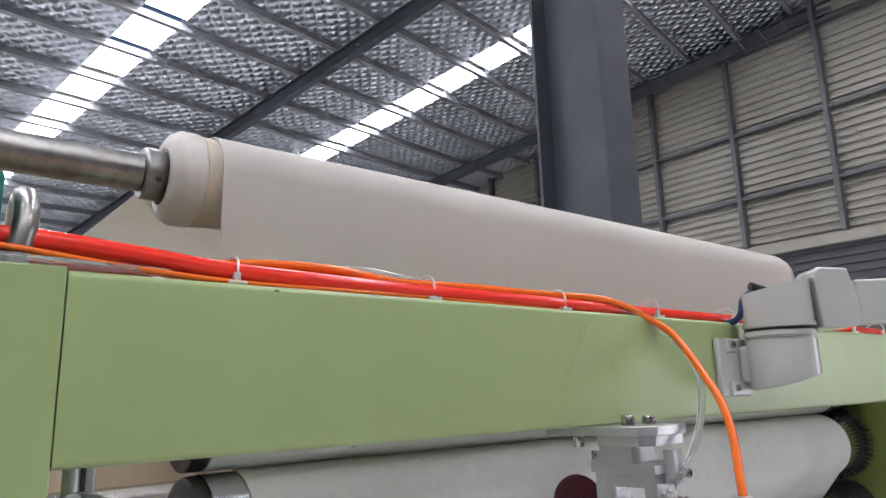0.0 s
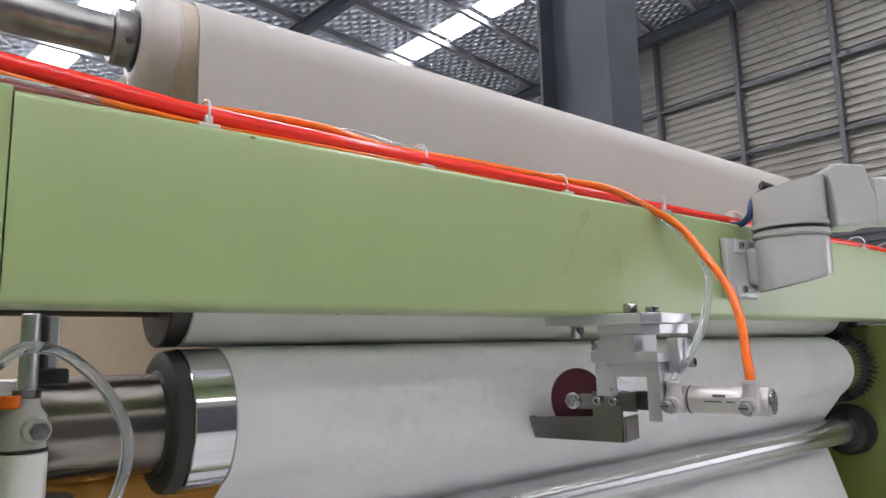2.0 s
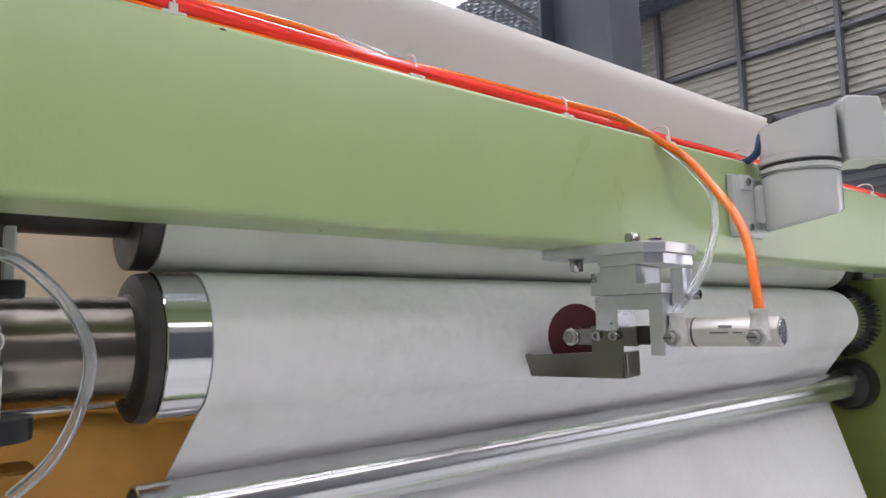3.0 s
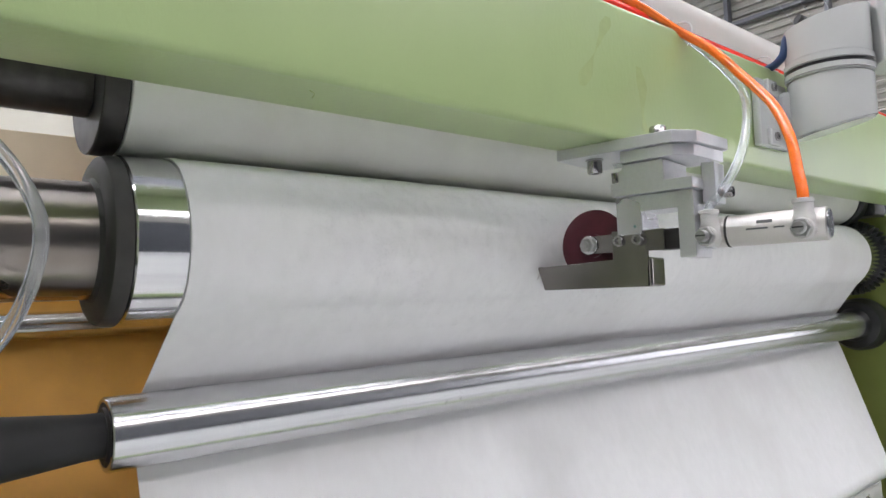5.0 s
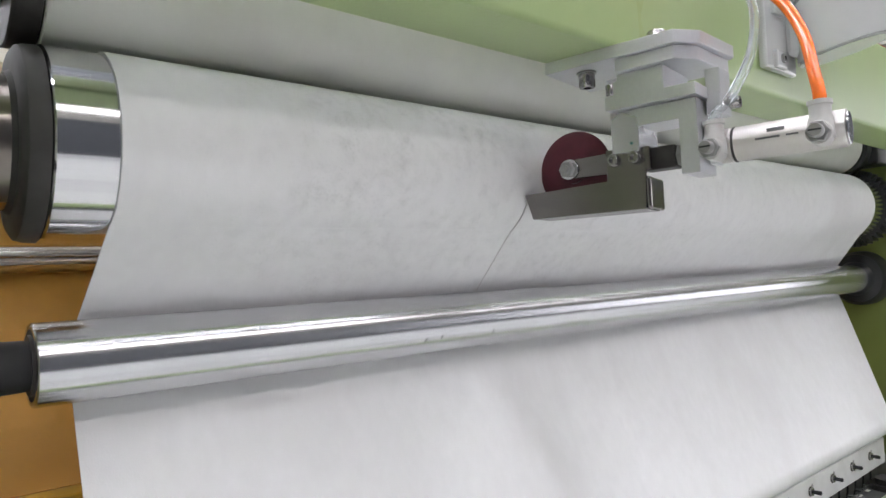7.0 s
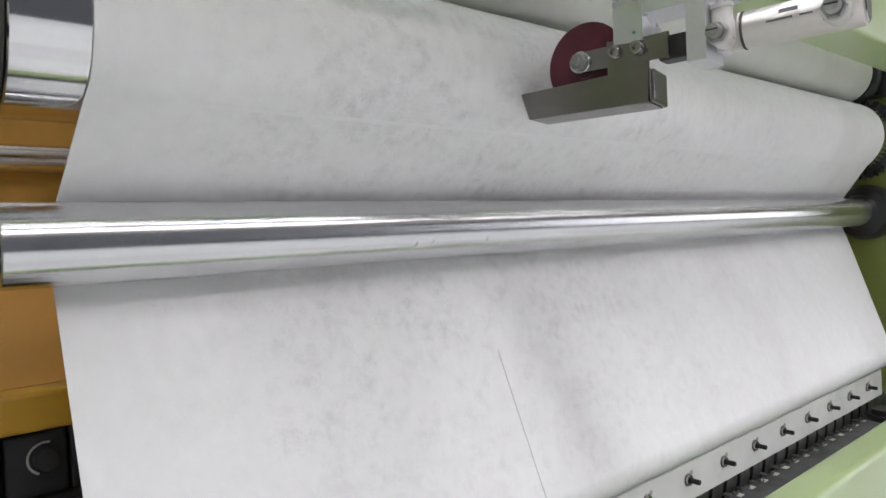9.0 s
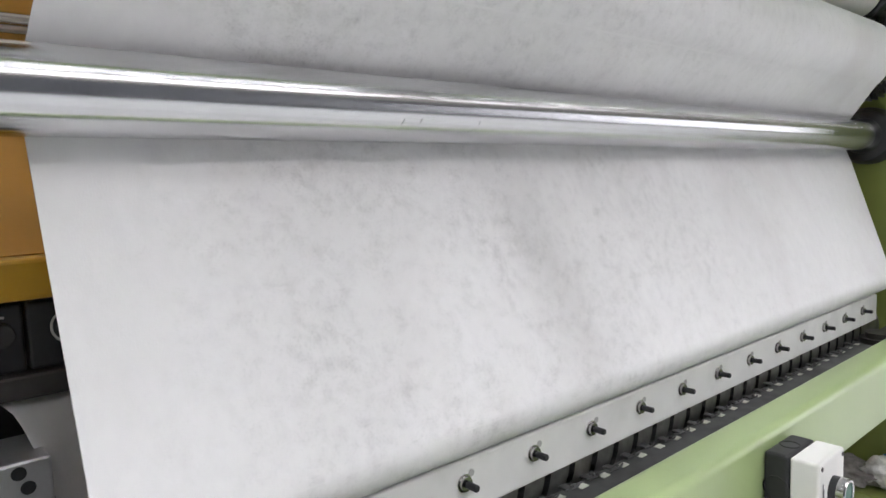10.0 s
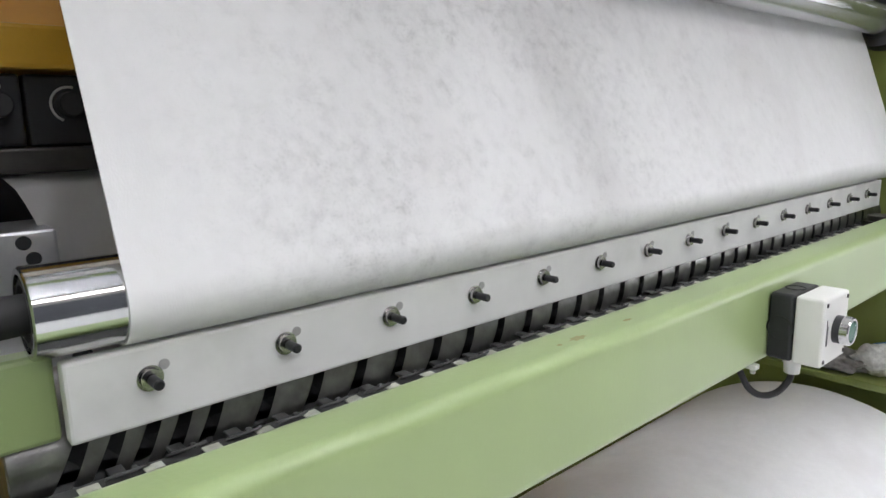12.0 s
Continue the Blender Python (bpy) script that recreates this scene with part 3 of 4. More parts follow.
# ---- knife section under the paper ----
def knife_section():
    plate = thing("knife_guard", "white nylon strip bolted along the knife roller", "guard strip")
    part("strip", box(0.287, 1.598, 0.600, 0.611, 1.172, 1.2185, 0.002), PLATE, plate)
    washer = lathe([(0, 0), (0, 0.0072), (-0.0012, 0.0076), (-0.0012, 0.0062), (-0.0042, 0.0060), (-0.0042, 0)], "y", (0, 0, 0), 18)
    stud = rod(-0.0165, -0.0042, 0.0031, "y", (0, 0, 0), 12, 0.0008)
    w0 = part("washer", washer, BOLT, plate)
    s0 = part("stud", stud, BLACK, plate, "black oxide stud")
    for k in range(15):
        p = (0.33 + 0.085 * k, 0.600, 1.1995)
        for i, o in enumerate((w0, s0)):
            c = o if k == 0 else o.copy()
            if k:
                scene.collection.objects.link(c)
                c.parent = plate
            c.location = p
        part("plug", rod(-0.0006, 0.001, 0.0032, "y", (p[0] + 0.0085, 0.6, p[2] + 0.0060), 12, 0.0002), PLUG, plate)
    y, z, r = 0.660, 1.150, 0.047
    kn = thing("knife_roller", "steel perforating roller with dark slots", "roller")
    part("drum", rod(0.258, 1.66, r, "x", (0, y, z), 72), DULL, kn)
    xs = [0.298, 0.318, 0.338, 0.357, 0.377] + [0.414 + 0.0372 * i for i in range(32)]
    for x in xs:
        bm = bmesh.new()
        rows = []
        for i in range(15):
            a = radians(120 + 8 * i)
            xx = x - 0.0034 * (i - 4)
            rows.append([bm.verts.new((xx + d, y + (r + 0.0006) * math.cos(a), z + (r + 0.0006) * math.sin(a))) for d in (-0.0030 - 0.00025 * i, 0.0030 + 0.00025 * i)])
        for a, b in zip(rows, rows[1:]):
            bm.faces.new((a[0], a[1], b[1], b[0])).smooth = True
        bmesh.ops.solidify(bm, geom=bm.faces[:], thickness=0.001)
        part("slot", bm, BLACK, kn)
    br = thing("brush_bar", "dark metal bar with small clips under the knife roller", "bar")
    part("bar", box(0.20, 1.72, 0.5465, 0.608, 1.118, 1.146, 0.002), GREY_IRON, br)
    clip = box(-0.006, 0.003, 0.602, 0.612, 1.146, 1.1485, 0.0008)
    rod(-0.002, 0.002, 0.0018, "x", (0.007, 0.603, 1.1478), 10, bm=clip)
    sweep([(-0.009, 0.601, 1.1475), (0.004, 0.597, 1.1495), (0.015, 0.602, 1.1478)], 0.0010, 6, 4, clip)
    c0 = part("clip", clip, GREY_IRON, br)
    for i, x in enumerate([0.310 + 0.0345 * k for k in range(38)]):
        c = c0 if i == 0 else c0.copy()
        if i:
            scene.collection.objects.link(c)
            c.parent = br
        c.location = (x, 0.002 * math.sin(i * 2.1), 0.0012 * math.sin(i * 1.3))
    # pale patches added for the gaps through which white paper below shows bright
    tab = box(-0.0055, 0.0055, 0.5945, 0.6025, 1.1455, 1.1468, 0.0004)
    t0 = part("tab", tab, GAP_PATCH, br, "pale patch standing in for a gap above white paper")
    for i in range(36):
        c = t0 if i == 0 else t0.copy()
        if i:
            scene.collection.objects.link(c)
            c.parent = br
        c.location = (0.2925 + 0.0343 * i, 0.0008 * math.sin(i * 1.7), 0)
    for cx, cy, rx, ry in ((0.612, 0.5165, 0.008, 0.0036), (0.677, 0.5165, 0.005, 0.002), (0.590, 0.516, 0.0025, 0.0018)):
        bm = bmesh.new()
        f = bm.faces.new([bm.verts.new((cx + rx * w * math.cos(a), cy + ry * w * math.sin(a), 1.1762)) for a, w in [(2 * math.pi * i / 18, 1 + 0.3 * math.sin(i * 2.3)) for i in range(18)]])
        f.normal_update()
        part("oil_stain", bm, RUST, frame_thing)
    bear = thing("foot_bearing", "round dark bearing foot beside the knife roller", "bearing")
    part("base", lathe([(1.124, 0), (1.124, 0.03), (1.133, 0.03), (1.133, 0.022), (1.142, 0.022), (1.142, 0)], "z", (1.53, 0.575, 0.022), 32), DARK_STEEL, bear)


# ---- pushbutton box on the lower beam ----
def button_box():
    b = thing("pushbutton_box", "black and white plastic box with a green pushbutton", "switch box")
    x0, x1, z0, z1 = 0.908, 0.974, 1.090, 1.160
    part("base", box(x0, x1, 0.474, 0.4995, z0, z1, 0.004, 3), BLACK, b, "black box base")
    part("cover", box(x0, x1, 0.446, 0.4738, z0, z1, 0.003, 3), WHITE_PLASTIC, b, "off-white box cover")
    knock = lathe([(0, 0.013), (-0.0007, 0.013), (-0.0007, 0.0115), (0, 0.0115)], "x", (x0, 0.4868, 1.124), 32)
    part("knockout", knock, BLACK_RUBBER, b)
    knock = lathe([(0, 0.010), (0.0006, 0.010), (0.0006, 0.0088), (0, 0.0088)], "z", (0.941, 0.4868, z1), 32)
    part("knockout", knock, BLACK_RUBBER, b)
    for x in (x0 + 0.006, x1 - 0.006):
        for z in (z0 + 0.006, z1 - 0.006):
            part("screw", lathe([(0.0004, 0), (0.0004, 0.0022), (-0.0006, 0.0024), (-0.0006, 0.001), (0.0002, 0)], "y", (x, 0.446, z), 12), DARK_STEEL, b)
    c = (0.943, 0.446, 1.1245)
    button = part("button", lathe([(0, 0), (0, 0.0142), (-0.007, 0.0142), (-0.007, 0.0)], "y", c, 40), BLACK, b, "black button collar")
    part("bezel", lathe([(-0.007, 0.0125), (-0.007, 0.0146), (-0.014, 0.0146), (-0.0152, 0.0135), (-0.0152, 0.0115), (-0.013, 0.0112)], "y", c, 40), CHROME, button)
    part("cap", lathe([(-0.0125, 0.0112), (-0.0138, 0.010), (-0.0142, 0.0)], "y", c, 32), GREEN_BUTTON, button)
    for k in range(2):
        part("label_bar", box(0.9165 + 0.0022 * k, 0.9176 + 0.0022 * k, 0.4455, 0.446, 1.112, 1.138 - 0.006 * k), INK, b)
    gl = part("cable_gland", lathe([(1.0899, 0), (1.0899, 0.0095), (1.079, 0.0095), (1.0775, 0.0085), (1.068, 0.0078), (1.067, 0.004), (1.067, 0)], "z", (0.941, 0.484, 0), 10), WHITE_PLASTIC, b)
    part("cable", sweep([(0.941, 0.484, 1.068), (0.940, 0.486, 1.058), (0.925, 0.492, 1.047), (0.905, 0.500, 1.048), (0.893, 0.508, 1.058), (0.892, 0.518, 1.075)], 0.0035, 10), BLACK_RUBBER, b)
    for x in (0.897, 1.075):
        tie = thing("cable_tie_mount", "small white adhesive tie mount under the beam", "tie mount", group="beam tie mounts")
        part("pad", box(x - 0.005, x + 0.005, 0.501, 0.512, 1.0775, 1.083, 0.001), NYLON, tie)
        part("lug", rod(1.0725, 1.0775, 0.0028, "z", (x, 0.506, 0), 12), NYLON, tie)


# ---- slitting unit under the upper beam ----
def fitting(y, z, x, parent, k=1.0):
    f = part("elbow_fitting", lathe([(0.0, 0), (0.0, 0.0092), (0.016 * k, 0.0088), (0.019 * k, 0.0076), (0.028 * k, 0.0076), (0.0285 * k, 0.0086), (0.032 * k, 0.0086), (0.0325 * k, 0.0072), (0.0325 * k, 0.0046)], "z", (x, y, z), 28), FITTING, parent, "pale grey push-in fitting")
    part("body", rod(-0.013, 0.012, 0.0088, "x", (x, y, z + 0.004), 24), FITTING, f)
    part("nut", hexagon(0.0080, -0.0175, -0.0115, "x", (x, y, z + 0.004)), DULL, f)
    part("screw", lathe([(-0.0175, 0), (-0.0175, 0.0052), (-0.0245, 0.0052), (-0.0255, 0.0045), (-0.0255, 0)], "x", (x, y, z + 0.004), 20), DULL, f)
    part("slot", box(x - 0.0260, x - 0.0254, y - 0.0042, y + 0.0042, z + 0.0034, z + 0.0046), BLACK, f)
    return f


slit = thing("slitting_unit", "aluminium pneumatic slitting unit with a round blade", "slitter")
slit.matrix_world = pose(0.66, 0.55, 0, 0, 0, 10)         # local x along the web, y into the machine
part("mount_plate", prism([(-0.011, 0.004), (-0.011, -0.112), (0.008, -0.127), (0.070, -0.134), (0.074, -0.130), (0.074, 0.004)], "z", 1.7250, 1.7358, 0.0008), ALU, slit)
part("top_slide", prism([(-0.006, -0.060), (-0.006, -0.110), (0.011, -0.123), (0.071, -0.129), (0.071, -0.060)], "z", 1.7140, 1.7247, 0.0007), ALU, slit)
part("slide", prism([(-0.058, 1.7137), (-0.098, 1.7137), (-0.098, 1.6945), (-0.123, 1.6945), (-0.123, 1.6845), (-0.046, 1.6845), (-0.046, 1.6965), (-0.054, 1.6975), (-0.054, 1.7080), (-0.058, 1.7090)], "x", 0.001, 0.058, 0.0007), ALU, slit)
part("carriage", prism([(-0.046, 1.6840), (-0.120, 1.6840), (-0.120, 1.6235), (-0.105, 1.6235), (-0.105, 1.6690), (-0.071, 1.6690), (-0.071, 1.6480), (-0.046, 1.6480)], "x", 0.010, 0.050, 0.0007), ALU, slit)
part("end_block", box(0.029, 0.056, -0.1335, -0.1215, 1.6720, 1.7095, 0.001), ALU, slit)
socket_bolt("screw", (0.053, -0.1335, 1.6830), "y", 0.008, 0.0052, slit, -1)
part("screw_tip", rod(-0.0045, 0.0, 0.0036, "y", (0.035, -0.1335, 1.681), 16), DULL, slit)
socket_bolt("bolt", (0.018, -0.088, 1.7358), "z", 0.0115, 0.0078, slit)
socket_bolt("bolt", (0.056, -0.096, 1.7358), "z", 0.0090, 0.0078, slit)
part("washer", rod(1.7234, 1.7250, 0.0088, "z", (0.010, -0.026, 0), 28, 0.0004), DULL, slit)
socket_bolt("bolt", (0.010, -0.026, 1.7234), "z", 0.0125, 0.0072, slit, -1)
socket_bolt("bolt", (0.006, -0.050, 1.7075), "z", 0.010, 0.0045, slit, -1)
# the guard tray: one folded sheet, open at the back and towards the blade
tray = prism([(0.040, 1.622), (0.033, 1.599), (-0.073, 1.599), (-0.075, 1.650), (-0.040, 1.653), (-0.040, 1.626)], "x", 0.0, 0.0025, 0.0006)
prism([(0.033, 1.599), (-0.073, 1.599), (-0.073, 1.6005), (0.033, 1.6005)], "x", 0.0025, 0.040, bm=tray)
prism([(0.040, 1.622), (0.033, 1.599), (0.0315, 1.600), (0.0385, 1.623)], "x", 0.0025, 0.040, bm=tray)
box(0.0, 0.040, -0.0775, -0.0732, 1.5992, 1.6265, 0.002, 3, bm=tray)
box(0.0375, 0.040, -0.0732, 0.034, 1.5995, 1.620, 0.0006, bm=tray)
tray.transform(Matrix.Translation((0.006, 0, 0)) @ Matrix.Rotation(radians(6), 4, "Z"))
part("guard_tray", tray, STAINLESS, slit, "folded stainless guard tray")
for y in (-0.047, -0.066):
    socket_bolt("pin_screw", (0.0125, y, 1.6430), "x", 0.0065, 0.0052, slit, -1)
part("paint_dot", rod(0.0098, 0.0101, 0.0013, "x", (0, -0.064, 1.6555), 10), TEAL, slit, "dab of green marking paint")
arm = part("blade_arm", prism([(-0.070, 1.632), (-0.070, 1.652), (0.006, 1.650), (0.013, 1.647), (0.016, 1.6415), (0.013, 1.636), (0.006, 1.633)], "x", 0.0135, 0.0172, 0.0006), STAINLESS, slit)
part("blade", lathe([(0.0195, 0), (0.0195, 0.012), (0.0222, 0.012), (0.0222, 0.030), (0.0240, 0.0362), (0.0244, 0.0362), (0.0262, 0.030), (0.0262, 0)], "x", (0, 0.006, 1.6415), 72), BLADE, arm, "dark red coated round blade")
part("hub_washer", rod(0.0118, 0.0136, 0.0094, "x", (0, 0.006, 1.6415), 28, 0.0004), CHROME, arm)
part("hub_nut", hexagon(0.0072, 0.0060, 0.0118, "x", (0, 0.006, 1.6415)), DULL, arm)
part("hub_bolt", lathe([(0.0062, 0), (0.0030, 0), (0.0030, 0.0030), (0.0035, 0.0036), (0.0062, 0.0036)], "x", (0, 0.006, 1.6415), 20), DULL, arm)
part("clevis", box(0.028, 0.046, -0.086, -0.056, 1.633, 1.6525, 0.0015), DARK_STEEL, arm)
part("lock_nut", hexagon(0.0095, -0.0930, -0.0862, "y", (0.037, 0, 1.643)), DULL, arm)
part("piston_rod", rod(-0.145, -0.080, 0.0046, "y", (0.037, 0, 1.643), 24), CHROME, arm)
CYL = (0.039, 0, 1.6455)
SATIN = turned(mat("satin_cylinder", (0.62, 0.59, 0.57), 0.36, 0.85, vary=0.03, grain=200), 0.3)
cyl = part("air_cylinder", lathe([(-0.2190, 0.0), (-0.2200, 0.0105), (-0.2185, 0.0140), (-0.1405, 0.0140), (-0.1398, 0.0131), (-0.1380, 0.0131), (-0.1373, 0.0140), (-0.1290, 0.0140), (-0.1275, 0.0125), (-0.1275, 0)], "y", CYL, 64), SATIN, slit, "satin stainless air cylinder")
part("end_cap", lathe([(-0.2204, 0.0), (-0.2204, 0.0116), (-0.2196, 0.0124)], "y", CYL, 48), CHROME, cyl, "turned bright end face")
part("nose_nut", hexagon(0.0165, -0.1275, -0.1215, "y", CYL), ALU, cyl)
part("nose_washer", rod(-0.1045, -0.1000, 0.0135, "y", (0.037, 0, 1.643), 32, 0.0008), DULL, cyl)
for ya, yb, zz, h in ((-0.1665, -0.1790, 1.6505, 0.0032), (-0.1580, -0.1755, 1.6450, 0.0016), (-0.1800, -0.1885, 1.6450, 0.0014)):
    zc = zz - CYL[2]
    xc = CYL[0] - math.sqrt(0.0141 ** 2 - zc * zc)
    part("label_bar", box(xc - 0.0003, xc + 0.0003, yb, ya, zz - h / 2, zz + h / 2), INK, cyl)
part("seal_ring", lathe([(-0.1412, 0.0128), (-0.1412, 0.0142), (-0.1402, 0.0145), (-0.1392, 0.0142), (-0.1392, 0.0128)], "y", CYL, 56), DARK_STEEL, cyl)
fitting(-0.128, 1.6370, 0.0235, slit, 0.86)
fitting(-0.2035, 1.6375, 0.0265, slit, 0.90)

# ---- air lines along the top of the upper beam ----
def air_lines():
    def tube(name, label, material, pts, r=0.0041):
        return tagged(part(name, sweep(pts, r, 14, 8), material), label, "tube", "air lines")
    tube("air_line", "glossy red pneumatic tube along the green beam", RED,
         [(-0.15, 0.520, 1.890), (0.03, 0.517, 1.8925), (0.10, 0.515, 1.8925), (0.17, 0.511, 1.8870), (0.24, 0.505, 1.8798), (0.34, 0.503, 1.8775), (0.44, 0.503, 1.8765), (0.54, 0.504, 1.8765), (0.635, 0.504, 1.8760), (0.82, 0.507, 1.8755), (1.01, 0.507, 1.8752), (1.25, 0.511, 1.8750), (1.47, 0.508, 1.8755), (1.75, 0.513, 1.8750)], 0.0074)
    tube("air_line", "glossy red pneumatic tube along the green beam", RED,
         [(-0.15, 0.536, 1.886), (0.05, 0.532, 1.888), (0.15, 0.527, 1.883), (0.24, 0.521, 1.8765), (0.34, 0.520, 1.8755), (0.44, 0.521, 1.8755), (0.54, 0.524, 1.875), (0.635, 0.521, 1.8755), (0.82, 0.523, 1.8755), (1.01, 0.523, 1.875), (1.25, 0.526, 1.875), (1.75, 0.528, 1.875)], 0.0068)
    tube("air_line", "orange pneumatic tube along the green beam", ORANGE,
         [(-0.15, 0.508, 1.885), (0.05, 0.505, 1.885), (0.15, 0.499, 1.8755), (0.24, 0.4985, 1.8703), (0.34, 0.4985, 1.8703), (0.44, 0.4990, 1.8703), (0.54, 0.501, 1.8703), (0.635, 0.503, 1.8705), (0.70, 0.518, 1.8755), (0.95, 0.536, 1.873), (1.7, 0.538, 1.873)], 0.0023)
    tube("orange_air_hose", "orange pneumatic hose curving down to the air cylinder", ORANGE,
         [(-0.15, 0.550, 1.876), (0.05, 0.545, 1.8745), (0.16, 0.535, 1.877), (0.24, 0.519, 1.888), (0.30, 0.514, 1.8915), (0.35, 0.511, 1.890), (0.40, 0.510, 1.8845), (0.44, 0.513, 1.8855), (0.50, 0.512, 1.887), (0.57, 0.509, 1.8865), (0.635, 0.507, 1.8865), (0.72, 0.501, 1.885), (0.775, 0.490, 1.868), (0.796, 0.463, 1.842), (0.785, 0.428, 1.803), (0.765, 0.392, 1.762), (0.746, 0.371, 1.725), (0.730, 0.360, 1.692), (0.7215, 0.3540, 1.672), (0.7215, 0.3540, 1.655)], 0.0046)
    tube("clear_air_hose", "clear pneumatic hose curving down to the air cylinder", CLEAR,
         [(-0.15, 0.502, 1.878), (0.05, 0.499, 1.875), (0.15, 0.4965, 1.8725), (0.24, 0.530, 1.8795), (0.31, 0.526, 1.888), (0.37, 0.520, 1.8945), (0.43, 0.516, 1.889), (0.50, 0.522, 1.8845), (0.60, 0.530, 1.878), (0.70, 0.512, 1.882), (0.785, 0.488, 1.862), (0.812, 0.455, 1.818), (0.790, 0.428, 1.778), (0.758, 0.418, 1.728), (0.728, 0.421, 1.690), (0.7065, 0.4280, 1.668), (0.7055, 0.4280, 1.655)], 0.0042)
    tube("air_line", "dark blue cable beside the red tubes", BLUE, [(1.05, 0.545, 1.872), (1.2, 0.53, 1.874), (1.4, 0.522, 1.880), (1.55, 0.53, 1.876), (1.75, 0.53, 1.876)], 0.004)
    for x in (0.240, 0.441, 0.635, 0.822, 1.018, 1.25, 1.47, 1.62):
        tie = thing("cable_tie", "white nylon cable tie holding the air lines", "cable tie", group="beam cable ties")
        part("band", sweep([(x, 0.500, 1.869), (x, 0.497, 1.880), (x + 0.001, 0.501, 1.8895), (x + 0.001, 0.512, 1.8935), (x + 0.001, 0.526, 1.889), (x, 0.533, 1.879), (x, 0.534, 1.869)], 0.0010, 8, 5), NYLON, tie)
        part("base", box(x - 0.0085, x + 0.0075, 0.4935, 0.501, 1.868, 1.8712, 0.0008), NYLON, tie)
        part("head", box(x - 0.003, x + 0.003, 0.497, 0.503, 1.8715, 1.8785, 0.001), NYLON, tie)
    cap = part("beam_plug", rod(-0.0004, 0.001, 0.0035, "y", (0.270, 0.4885, 1.8615), 16, 0.0002), DARK_STEEL)
    tagged(cap, "small metal plug near the top of the beam", "plug")
    hook = thing("lifting_eye", "worn galvanised lifting eye on the frame post", "eye bolt")
    part("ring", sweep([(0.086, 0.512, 1.870), (0.092, 0.512, 1.900), (0.092, 0.518, 1.918), (0.092, 0.535, 1.926), (0.092, 0.552, 1.918), (0.092, 0.558, 1.900), (0.092, 0.558, 1.870)], 0.0085, 18, 8), DULL, hook)
    clip = thing("teal_clip", "teal plastic clip on the frame post", "clip")
    part("block", box(0.045, 0.0765, 0.50, 0.53, 1.8705, 1.935, 0.003), TEAL, clip)


